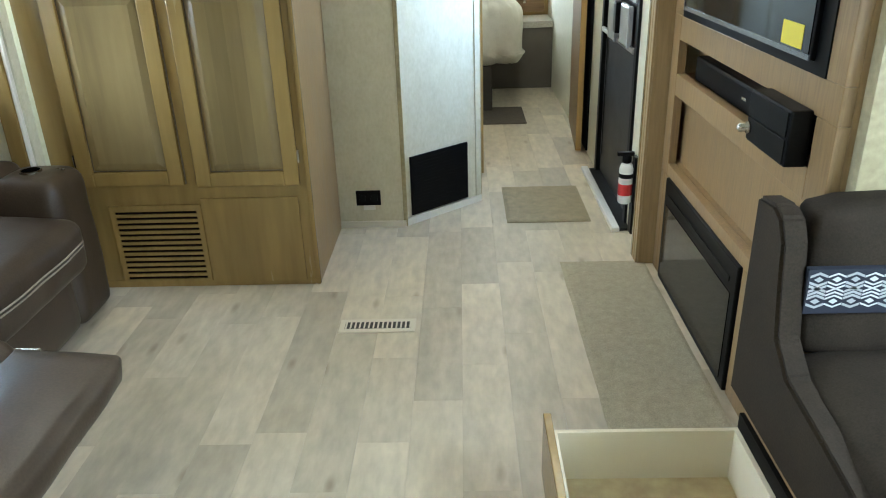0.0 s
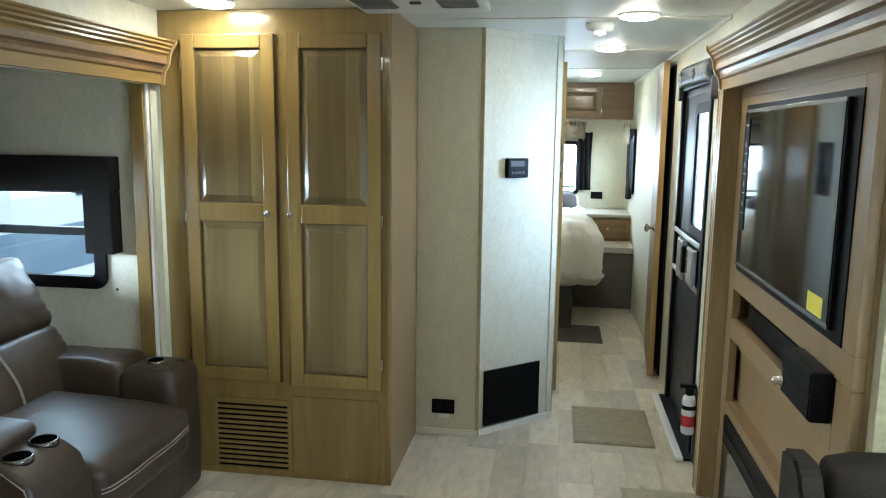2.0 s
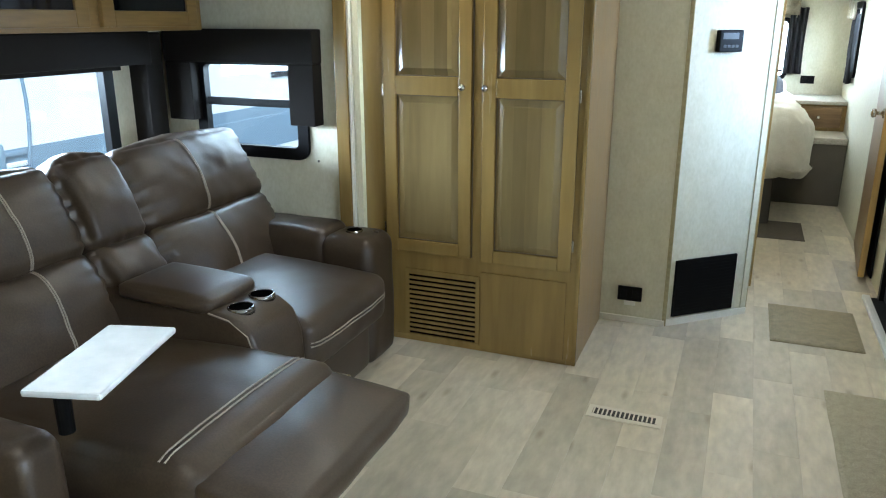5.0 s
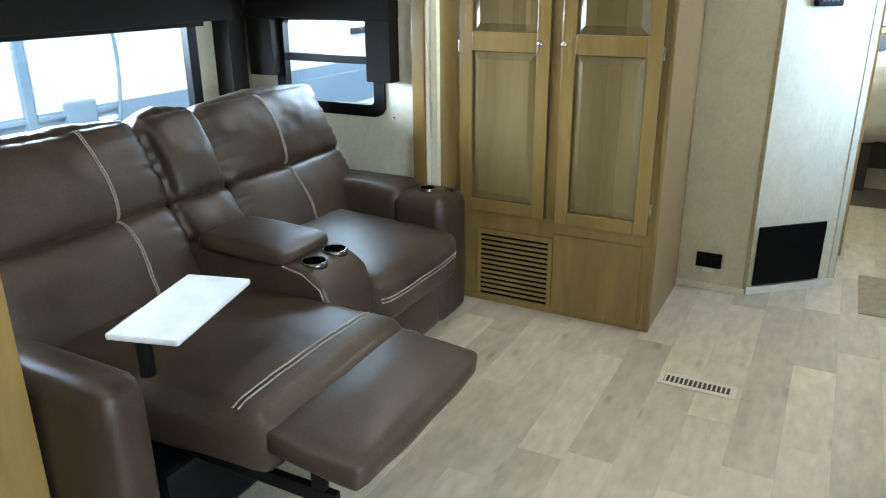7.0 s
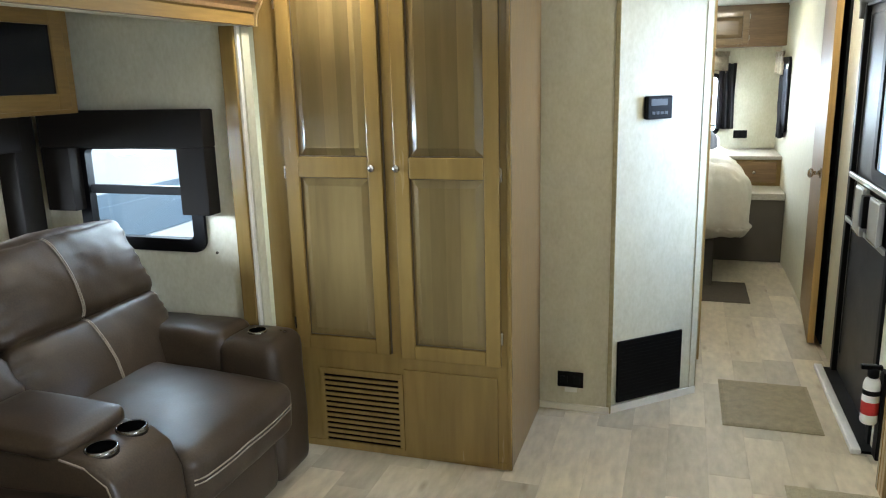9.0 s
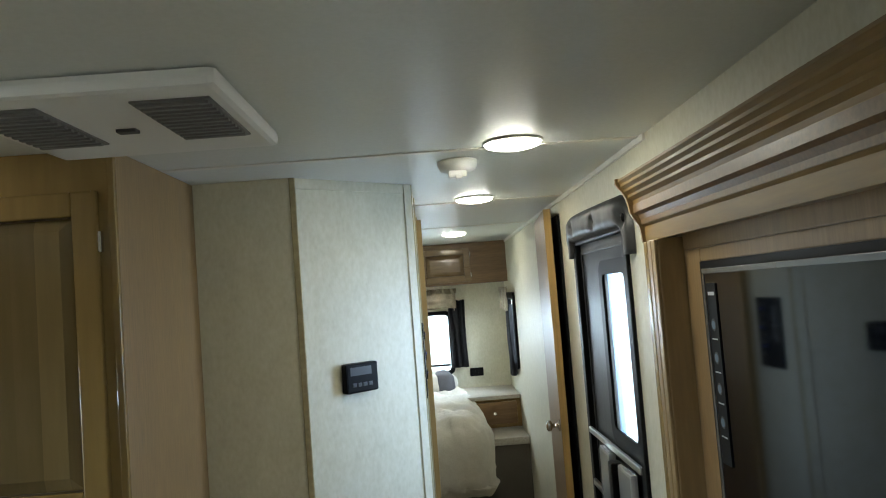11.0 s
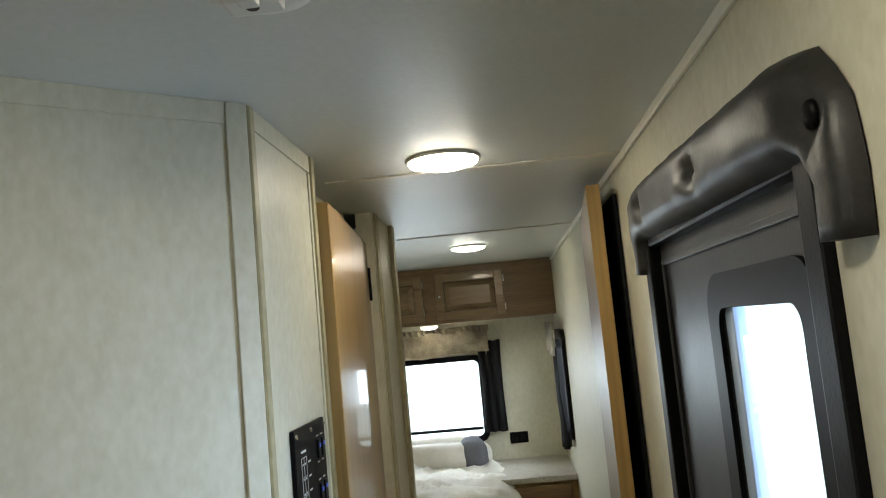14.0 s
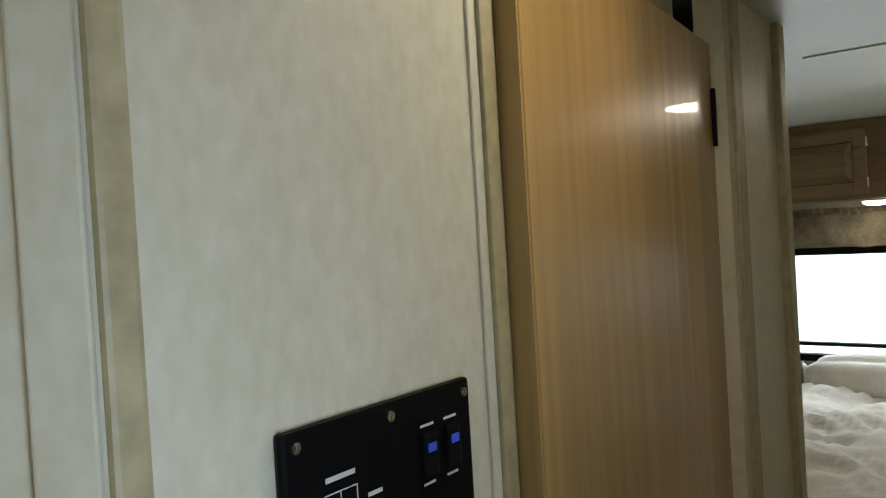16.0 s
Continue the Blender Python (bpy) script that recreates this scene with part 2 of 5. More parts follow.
M_GRAVEL = shade("gravel_lot", (0.30, 0.29, 0.27), (0.22, 0.21, 0.19), rough=0.95, scale=3, fine=80, amount=0.6, bump=0.5)
M_TRAY = shade("white_marbled_tray", (0.74, 0.78, 0.80), (0.60, 0.65, 0.68), rough=0.14, scale=5, fine=20, amount=0.2, bump=0.0)


# ---- mesh helpers ----
T = Matrix.Translation


def box(bm, lo, hi, bev=0.0, seg=2):
    c = [(a + b) / 2 for a, b in zip(lo, hi)]
    s = [max(abs(b - a), 1e-4) for a, b in zip(lo, hi)]
    r = bmesh.ops.create_cube(bm, size=1.0, matrix=Matrix.Translation(c) @ Matrix.Diagonal((*s, 1)))
    if bev:
        es = list({e for v in r["verts"] for e in v.link_edges})
        bmesh.ops.bevel(bm, geom=es, offset=min(bev, min(s) * 0.45), segments=seg, affect="EDGES", profile=0.6)
    return bm


def boxes(*specs, bev=0.003):
    bm = bmesh.new()
    for lo, hi in specs:
        box(bm, lo, hi, bev)
    return bm


def turned(bm, profile, m=None, n=24):
    """A shape of revolution about z from (radius, height) pairs."""
    m = m or Matrix()
    rings = []
    for r, z in profile:
        rings.append([bm.verts.new(m @ Vector((r * math.cos(2 * math.pi * i / n), r * math.sin(2 * math.pi * i / n), z))) for i in range(n)])
    for a, b in zip(rings, rings[1:]):
        for i in range(n):
            bm.faces.new((a[i], a[(i + 1) % n], b[(i + 1) % n], b[i]))
    bm.faces.new(rings[0][::-1])
    bm.faces.new(rings[-1])
    return bm


def extrude(bm, outline, axis, a, b):
    """A closed outline in the two other axes, run along an axis from a to b."""
    def at(p, t):
        q = list(p)
        q.insert("xyz".index(axis), t)
        return bm.verts.new(q)
    u = [at(p, a) for p in outline]
    v = [at(p, b) for p in outline]
    k = len(outline)
    for i in range(k):
        bm.faces.new((u[i], u[(i + 1) % k], v[(i + 1) % k], v[i]))
    bm.faces.new(u[::-1])
    bm.faces.new(v)
    bmesh.ops.recalc_face_normals(bm, faces=bm.faces)
    return bm


def pillow_at(u, size, r=0.05, puff=0.02, wrinkle=0.0, seed=0.0, pucker=0.0):
    """The place on a stuffed, rounded block that belongs to u on the cube from -1 to 1."""
    hx, hy, hz = [s / 2 for s in size]
    r = min(r, hx * 0.95, hy * 0.95, hz * 0.95)
    p = Vector((u.x * hx, u.y * hy, u.z * hz))
    core = Vector((max(-hx + r, min(hx - r, p.x)), max(-hy + r, min(hy - r, p.y)), max(-hz + r, min(hz - r, p.z))))
    d = p - core
    if d.length > 1e-6:
        p = core + d.normalized() * max(abs(d.x), abs(d.y), abs(d.z))
    f = Vector((u.x * (1 - u.y ** 4) * (1 - u.z ** 2), u.y * (1 - u.x ** 2) * (1 - u.z ** 2), u.z * (1 - u.x ** 2) * (1 - u.y ** 2)))
    p += f * puff
    if wrinkle:
        p += p.normalized() * (noise.noise(Vector((p.x * 7 + seed, p.y * 7, p.z * 7))) + 0.5 * noise.noise(Vector((p.x * 19 + seed, p.y * 19, p.z * 19)))) * wrinkle
    if pucker and u.x > 0:
        e = math.exp(-(1 - abs(u.z)) / 0.16)
        p.x -= 0.5 * pucker * e * (0.5 + 0.5 * math.sin(p.y * 100 + 4 * noise.noise(Vector((p.y * 14, seed, 0)))))
        e = math.exp(-(1 - abs(u.y)) / 0.15)
        p.x -= 1.0 * pucker * e * (0.5 + 0.5 * math.sin(p.z * 110 + 4 * noise.noise(Vector((p.z * 14, seed, 3)))))
    return p


def pillow(bm, size, m, r=0.05, puff=0.02, n=14, wrinkle=0.0, seed=0.0, pucker=0.0):
    """A stuffed, rounded block of that size."""
    bmesh.ops.create_cube(bm, size=2.0)
    bmesh.ops.subdivide_edges(bm, edges=list(bm.edges), cuts=n, use_grid_fill=True)
    for v in list(bm.verts):
        v.co = m @ pillow_at(Vector(v.co), size, r, puff, wrinkle, seed, pucker)
    return bm


def ring(bm, axis, lo, hi, width, r, d0, d1, seg=6):
    """A flat frame with rounded corners; lo, hi: its outer corners in the plane; d0, d1: its depth along the axis."""
    def outline(a0, b0, a1, b1, rad):
        pts = []
        for ca, cb, s0 in ((a1 - rad, b1 - rad, 0), (a0 + rad, b1 - rad, 90), (a0 + rad, b0 + rad, 180), (a1 - rad, b0 + rad, 270)):
            for i in range(seg + 1):
                g = radians(s0 + 90 * i / seg)
                pts.append((ca + rad * math.cos(g), cb + rad * math.sin(g)))
        return pts
    o = outline(lo[0], lo[1], hi[0], hi[1], r)
    q = outline(lo[0] + width, lo[1] + width, hi[0] - width, hi[1] - width, max(r - width * 0.6, 0.01))

    def at(p, d):
        return bm.verts.new((d, p[0], p[1]) if axis == "x" else (p[0], d, p[1]))
    k = len(o)
    vo0, vi0, vo1, vi1 = [at(p, d0) for p in o], [at(p, d0) for p in q], [at(p, d1) for p in o], [at(p, d1) for p in q]
    for i in range(k):
        j = (i + 1) % k
        for f in ((vo0[i], vo0[j], vi0[j], vi0[i]), (vo1[i], vi1[i], vi1[j], vo1[j]), (vo0[i], vo1[i], vo1[j], vo0[j]), (vi0[i], vi0[j], vi1[j], vi1[i])):
            bm.faces.new(f)
    return bm


def part(name, bm, material, parent=None, label="", smooth=False):
    me = bpy.data.meshes.new(name)
    bmesh.ops.recalc_face_normals(bm, faces=bm.faces)
    bm.to_mesh(me)
    bm.free()
    me.materials.append(material)
    if smooth:
        for f in me.polygons:
            f.use_smooth = True
    ob = new(name, me)
    if parent:
        ob.parent = parent
        if parent.type == "EMPTY":
            ob.matrix_parent_inverse = Matrix.Translation(parent.location).inverted()
    if label:
        tagged(ob, label)
    return ob


def thing(name, loc, label, category, group=""):
    ob = new(name)
    ob.location = loc
    ob.empty_display_size = 0.1
    return tagged(ob, label, category, group)


def solid(name, bm, material, label, category, kind="", smooth=False):
    return tagged(part(name, bm, material, smooth=smooth), label, category, kind=kind)


def strip(points, width, lift=0.0, bm=None):
    """A thin raised seam along points."""
    bm = bm or bmesh.new()
    cu = bpy.data.curves.new("seam", "CURVE")
    cu.dimensions = "3D"
    cu.bevel_depth, cu.bevel_resolution = width, 1
    sp = cu.splines.new("POLY")
    sp.points.add(len(points) - 1)
    for q, p in zip(sp.points, points):
        q.co = (*p, 1)
    ob = bpy.data.objects.new("seam", cu)
    me = ob.to_mesh()
    bm.from_mesh(me)
    ob.to_mesh_clear()
    bpy.data.objects.remove(ob)
    return bm


# ---- the shell ----
H = 2.03
XR, XL = 0.67, -1.70
YF, YB = 8.13, -1.6
SR, SL = 1.65, -2.72
floor = solid("floor", boxes(((SL - 0.1, YB - 0.1, -0.12), (SR + 0.1, YF + 0.1, -0.004)), bev=0), M_JOINT, "grey-beige vinyl plank floor of a travel trailer", "floor", "structure")
solid("ceiling", boxes(((SL - 0.1, YB - 0.1, H), (SR + 0.1, YF + 0.1, H + 0.08)), bev=0), M_CEIL, "smooth white trailer ceiling", "ceiling", "structure")
solid("wall_entry", boxes(
    ((XR, 3.60, 0), (XR + 0.05, 4.01, H)), ((XR, 4.83, 0), (XR + 0.05, 7.37, H)), ((XR, 4.01, 1.80), (XR + 0.05, 4.83, H)),
    ((XR, 7.37, 0), (XR + 0.05, 7.87, 1.02)), ((XR, 7.37, 1.58), (XR + 0.05, 7.87, H)), ((XR, 7.87, 0), (XR + 0.05, YF, H)),
    ((XR, YB, 1.74), (XR + 0.05, 3.60, H)), ((XR, YB, 0), (XR + 0.05, -0.3, 1.74)), bev=0), M_WALL,
    "cream textured wallboard wall with the entry door", "wall", "structure")
solid("wall_road", boxes(
    ((XL - 0.05, 3.46, 0), (XL, YF, H)), ((XL - 0.05, YB, 1.72), (XL, 3.46, H)), ((XL - 0.05, YB, 0), (XL, -0.3, 1.72)), bev=0), M_WALL,
    "cream textured wallboard wall around the sofa recess", "wall", "structure")
solid("wall_front", boxes(
    ((XL, YF, 0), (XR + 0.05, YF + 0.05, 0.945)), ((XL, YF, 1.46), (XR + 0.05, YF + 0.05, H)),
    ((XL, YF, 0.945), (-0.97, YF + 0.05, 1.46)), ((0.18, YF, 0.945), (XR + 0.05, YF + 0.05, 1.46)), bev=0), M_WALL,
    "cream bedroom end wall with one window", "wall", "structure")
# Never in view: closes the room, in dark maple to lower the bounced fill.
solid("wall_rear", boxes(((SL, YB - 0.05, 0), (SR, YB, H)), bev=0), M_WOOD, "unseen closing rear wall, maple-dark to cut bounced light", "wall", "structure")
# dinette recess
solid("recess_wall_dinette", boxes(
    ((SR, -0.35, 0), (SR + 0.05, 3.65, 0.85)), ((SR, -0.35, 1.52), (SR + 0.05, 3.65, 1.86)), ((SR, -0.35, 0.85), (SR + 0.05, 0.0, 1.52)),
    ((SR, 1.55, 0.85), (SR + 0.05, 3.65, 1.52)), ((XR + 0.05, -0.35, 0), (SR, -0.3, 1.86)), ((XR + 0.05, 3.60, 0), (SR, 3.65, 1.86)), bev=0), M_WALL, "cream walls of the dinette slide-out", "wall", "structure")
solid("recess_partition", boxes(((0.735, 2.20, 0), (SR, 2.24, 1.82)), bev=0), M_TRIM, "tan board partition between dinette and wall unit", "wall", "structure")
solid("recess_ceiling_dinette", boxes(((XR + 0.05, -0.35, 1.82), (SR, 3.65, 1.86)), bev=0), M_CEIL, "cream ceiling of the dinette slide-out", "ceiling", "structure")
# sofa recess
solid("recess_wall_sofa", boxes(
    ((SL - 0.05, -0.35, 0), (SL, 3.40, 0.74)), ((SL - 0.05, -0.35, 1.36), (SL, 3.40, 1.86)), ((SL - 0.05, 2.99, 0.74), (SL, 3.40, 1.36)),
    ((SL - 0.05, -0.35, 0.74), (SL, 1.35, 1.36)),
    ((SL, 3.35, 0), (-2.52, 3.40, 1.82)), ((-1.95, 3.35, 0), (XL, 3.40, 1.82)), ((-2.52, 3.35, 0), (-1.95, 3.40, 0.86)), ((-2.52, 3.35, 1.30), (-1.95, 3.40, 1.82)),
    ((SL, -0.35, 0), (XL - 0.05, -0.3, 1.82)), bev=0), M_WALL, "cream walls of the sofa slide-out", "wall", "structure")
solid("recess_ceiling_sofa", boxes(((SL, -0.35, 1.82), (XL - 0.05, 3.40, 1.86)), bev=0), M_CEIL, "cream ceiling of the sofa slide-out", "ceiling", "structure")
# partitions round the bathroom
solid("wall_beside_pantry", boxes(((-0.72, 4.04, 0), (-0.38, 4.08, H)), bev=0), M_WALL, "cream wallboard strip beside the pantry", "wall", "structure")
ANG = Vector((0.3440, 0.3080, 0)).normalized()
ANG_N = Vector((ANG.y, -ANG.x, 0))
A0 = Vector((-0.378, 4.048, 0))
ALEN = 0.492


def on_angle(s, d, z):
    """A place on the slanted wall: s along it, d out of it."""
    return A0 + ANG * s + ANG_N * d + Vector((0, 0, z))


def angle_box(bm, s0, s1, d0, d1, z0, z1, bev=0.002):
    m = Matrix((( ANG.x, ANG_N.x, 0, A0.x), (ANG.y, ANG_N.y, 0, A0.y), (0, 0, 1, 0), (0, 0, 0, 1)))
    b2 = boxes(((s0, d0, z0), (s1, d1, z1)), bev=bev)
    b2.transform(m)
    me = bpy.data.meshes.new("tmp")
    b2.to_mesh(me)
    b2.free()
    bm.from_mesh(me)
    bpy.data.meshes.remove(me)
    return bm


solid("wall_slanted", angle_box(bmesh.new(), 0, ALEN, -0.04, 0, 0, H, 0), M_WALL, "slanted cream wallboard wall with thermostat and return grille", "wall", "structure")
solid("wall_hall", boxes(((-0.055, 4.385, 0), (-0.012, 4.755, H)), ((-0.14, 4.755, 1.90), (-0.10, 5.50, H)), ((-0.065, 5.50, 0), (-0.015, 5.85, H)),
      ((XL, 5.81, 0), (-0.065, 5.85, H)), bev=0), M_WALL, "cream wallboard hall wall by the bathroom door", "wall", "structure")
wall_bm = bmesh.new()
bm = boxes(((-0.725, 4.028, 0), (-0.700, 4.04, H)), ((-0.392, 4.036, 0), (-0.372, 4.050, H)))
angle_box(wall_bm, 0.456, 0.490, 0, 0.006, 0, H)
box(bm, (-0.038, 4.376, 0), (-0.006, 4.399, H), 0.004)
box(bm, (-0.04, 4.740, 0), (-0.004, 4.762, H), 0.002)
box(bm, (-0.015, 5.53, 0), (-0.008, 5.575, H), 0.002)
box(bm, (-0.04, 5.82, 0), (0.0, 5.87, H), 0.004)
solid("wall_batten", wall_bm, M_WALL, "cream batten at the end of the slanted wall", "trim", "structure")
solid("trim", bm, M_TRIM, "olive-beige cover battens on the wall corners", "trim", "structure")
bm = angle_box(bmesh.new(), -0.005, ALEN, 0, 0.010, 0.0, 0.035)
box(bm, (-0.71, 4.028, 0), (-0.38, 4.040, 0.03), 0.002)
solid("baseboard", bm, M_OFFWHITE, "low cream baseboard along the slanted wall", "baseboard", "structure")
bm = boxes(((XR - 0.008, 3.72, H - 0.02), (XR, YF, H)))
for y in (3.77, 5.02, 6.25):
    box(bm, (XL if y < 4 else -0.04, y - 0.012, H - 0.004), (XR, y + 0.012, H), 0.001)
solid("ceiling_batten", bm, M_OFFWHITE, "thin cream battens over the ceiling joints", "trim", "structure")


# ---- fascias of the two recesses ----
def crown(side, x, y0, y1, label):
    """A fluted cornice; side: +1 when it stands out towards -x, -1 towards +x."""
    prof = [(0.0, 1.900), (-0.092, 1.900), (-0.094, 1.893), (-0.086, 1.886), (-0.088, 1.878), (-0.078, 1.871), (-0.080, 1.863), (-0.068, 1.855),
            (-0.070, 1.847), (-0.058, 1.838), (-0.055, 1.828), (-0.055, 1.805), (-0.044, 1.799), (-0.037, 1.785), (-0.037, 1.770), (-0.030, 1.764), (-0.030, 1.722), (0.0, 1.722)]
    bm = extrude(bmesh.new(), [(x + side * a, z) for a, z in prof], "y", y0, y1)
    ob = solid("slide_fascia", bm, M_WOODH, label, "cornice")
    dark = [(-0.058, 1.826), (-0.058, 1.804), (-0.0465, 1.797), (-0.040, 1.784), (-0.040, 1.771), (-0.034, 1.771), (-0.034, 1.784), (-0.042, 1.799), (-0.052, 1.805), (-0.052, 1.826)]
    part("band", extrude(bmesh.new(), [(x + side * a, z) for a, z in dark], "y", y0 + 0.01, y1 - 0.002), M_DARKW, ob, "darker brown inlaid band")
    ogee = [(0.0, 1.902), (-0.100, 1.902), (-0.101, 1.888), (-0.094, 1.876), (-0.083, 1.862), (-0.074, 1.845), (-0.069, 1.824), (-0.066, 1.804),
            (-0.058, 1.788), (-0.048, 1.775), (-0.043, 1.760), (-0.040, 1.742), (-0.038, 1.720), (0.0, 1.720)]
    cap = [(x + side * a, z) for a, z in ogee]
    part("end_cap", extrude(bmesh.new(), cap, "y", y1, y1 + 0.012), M_POST, ob, "pale shaped end cap")
    return ob


crown(1, XR, -0.3, 3.70, "fluted maple cornice above the entertainment wall")
crown(-1, XL, -0.3, 3.395, "fluted maple cornice above the sofa recess")


def casing(name, x0, x1, y0, y1, label):
    ob = thing(name, ((x0 + x1) / 2, (y0 + y1) / 2, 0), label, "door casing")
    part("board", boxes(((x0, y0, 0), (x1, y1, 1.722)), bev=0.004), M_POST if x0 > 0 else M_WOOD, ob)
    return ob


bm = boxes(((-0.012, 4.40, H - 0.035), (-0.0085, 4.740, H)), ((-0.012, 4.727, 0.0), (-0.0085, 4.740, H - 0.037)))
angle_box(bm, 0.0, 0.456, 0.0, 0.0035, H - 0.035, H)
solid("panel_edging", bm, M_WALL, "narrow cream edging strips on the wallboard", "trim", "structure")
c = casing("slide_casing", 0.628, XR + 0.03, 3.56, 3.665, "fluted maple casing post beside the entertainment wall")
for i in range(3):
    part("flute", boxes(((0.620, 3.563 + i * 0.034, 0.0), (0.629, 3.594 + i * 0.034, 1.72)), bev=0.007), M_WOOD if i == 2 else M_POST, c)
c = casing("slide_casing", -1.776, -1.716, 3.315, 3.348, "plain maple casing post beside the pantry")
part("seal", boxes(((-1.7155, 3.325, 0), (-1.704, 3.345, 1.72)), bev=0.003), M_OFFWHITE, c, "white rubber wiper seal")


# ---- pantry ----
def raised_door(parent, x0, x1, z0, z1, y, splits, material=M_WOOD, panel_m=M_WOODP, stile=0.058, name="door", t=0.02):
    """A framed cabinet door facing -y at y, with raised panels between the given splits (rails)."""
    zs = [z0] + [s for s in splits] + [z1]
    d = part(name, boxes(((x0 + stile * 0.4, y + t * 0.86, z0 + 0.01), (x1 - stile * 0.4, y + t, z1 - 0.01)), bev=0), material, parent)
    for xa, xb in ((x0, x0 + stile), (x1 - stile, x1)):
        part("stile", boxes(((xa, y, z0), (xb, y + t * 0.98, z1)), bev=0.004), material, d)
    for za, zb in [(z0, z0 + stile), (z1 - stile, z1)] + [(q - 0.040, q + 0.040) for q in splits]:
        part("rail", boxes(((x0 + stile, y, za), (x1 - stile, y + t * 0.98, zb)), bev=0.004), material, d)
    for i in range(len(zs) - 1):
        a = zs[i] + (stile if i == 0 else 0.040)
        b = zs[i + 1] - (stile if i == len(zs) - 2 else 0.040)
        pb = bmesh.new()
        g = 0.033
        lo, hi, back, top = (x0 + stile, a), (x1 - stile, b), y + t * 0.85, y + 0.006
        o = [(lo[0], lo[1]), (hi[0], lo[1]), (hi[0], hi[1]), (lo[0], hi[1])]
        q = [(lo[0] + g, lo[1] + g), (hi[0] - g, lo[1] + g), (hi[0] - g, hi[1] - g), (lo[0] + g, hi[1] - g)]
        vo = [pb.verts.new((px, back, pz)) for px, pz in o]
        vi = [pb.verts.new((px, top, pz)) for px, pz in q]
        for k in range(4):
            pb.faces.new((vo[k], vo[(k + 1) % 4], vi[(k + 1) % 4], vi[k]))
        pb.faces.new(vi)
        part("panel", pb, panel_m, d)
        gz = 0.0035
        part("glaze_line", boxes(((x0 + stile, back - 0.004, a), (x0 + stile + gz, back - 0.001, b)), ((x1 - stile - gz, back - 0.004, a), (x1 - stile, back - 0.001, b)), ((x0 + stile, back - 0.0042, a), (x1 - stile, back - 0.001, a + gz)), ((x0 + stile, back - 0.0042, b - gz), (x1 - stile, back - 0.001, b)), bev=0), M_GLAZE_SHADE, d)
    return d


def knob(parent, x, y, z, r=0.014):
    m = Matrix.Translation((x, y, z)) @ Matrix.Rotation(radians(90), 4, "X")
    part("knob", turned(bmesh.new(), [(0.006, 0), (0.005, 0.012), (r, 0.017), (r * 1.05, 0.024), (r * 0.7, 0.03), (0.001, 0.031)], m, 18), M_CHROME, parent, "round brushed-nickel knob", True)


pan = thing("pantry_cabinet", (-1.2, 3.7, 0), "tall golden maple pantry cabinet with two raised-panel doors", "cabinet")
PY = 3.43
part("carcass", boxes(((-1.70, PY, 0.0), (-0.70, 4.035, H - 0.002)), bev=0.003), M_WOOD, pan)
part("side_panel", boxes(((-0.70, PY + 0.012, 0.0), (-0.697, 4.03, H - 0.004)), bev=0), M_LAM, pan, "taupe laminate side panel")
part("corner_post", boxes(((-0.712, PY - 0.006, 0), (-0.694, PY + 0.012, H - 0.003)), bev=0.004), M_WOOD, pan)
part("toe_board", boxes(((-1.70, PY - 0.004, 0.0), (-0.715, PY, 0.03)), bev=0.001), M_WOOD, pan)
d1 = raised_door(pan, -1.5906, -1.1834, 0.4445, 1.9285, PY - 0.022, [1.1901])
d2 = raised_door(pan, -1.1350, -0.7329, 0.4344, 1.9265, PY - 0.022, [1.1901])
knob(d1, -1.2188, PY - 0.022, 1.1901)
knob(d2, -1.1188, PY - 0.022, 1.1901)
for z in (0.55, 1.168, 1.805):
    part("hinge", boxes(((-0.7339, PY - 0.018, z - 0.025), (-0.7248, PY - 0.002, z + 0.025)), bev=0.002), M_CHROME, d2)
    part("hinge", boxes(((-1.5996, PY - 0.018, z - 0.025), (-1.5906, PY - 0.002, z + 0.025)), bev=0.002), M_CHROME, d1)
part("door_gap", boxes(((-1.1794, PY - 0.003, 0.4496), (-1.1370, PY - 0.0005, 1.9245)), bev=0), M_WOOD, pan)
# thin dark strips draw the shadow lines at the door edges
part("door_shadow_gap", boxes(((-1.1372, PY - 0.016, 0.4476), (-1.1350, PY - 0.001, 1.9245)), ((-1.1814, PY - 0.016, 0.4476), (-1.1786, PY - 0.001, 1.9245)), bev=0), M_GLAZE_SHADE, pan, "dark strip painting the gap shadow along the door edge")
acc = part("access_panel", boxes(((-1.1360, PY - 0.012, 0.0203), (-0.7491, PY, 0.3839)), bev=0.003), M_WOOD, pan)
gr = part("vent_grille", boxes(((-1.5067, PY - 0.010, 0.0253), (-1.1390, PY - 0.002, 0.0374)), ((-1.5067, PY - 0.010, 0.3466), (-1.1390, PY - 0.002, 0.3607)),
          ((-1.5067, PY - 0.010, 0.0374), (-1.4865, PY - 0.002, 0.3466)), ((-1.1592, PY - 0.010, 0.0374), (-1.1390, PY - 0.002, 0.3466)), bev=0.002), M_WOOD, pan)
# No hole in the carcass: a near-black sheet paints the shade between slats.
part("opening", boxes(((-1.4885, PY - 0.003, 0.0354), (-1.1572, PY - 0.001, 0.3486)), bev=0), M_CAVITY_SHADE, gr, "black sheet for the shade behind the slats")
for i in range(13):
    z = 0.0496 + i * 0.0237
    part("slat", boxes(((-1.4885, PY - 0.010, z), (-1.1572, PY - 0.004, z + 0.0135)), bev=0.002), M_WOOD, gr)

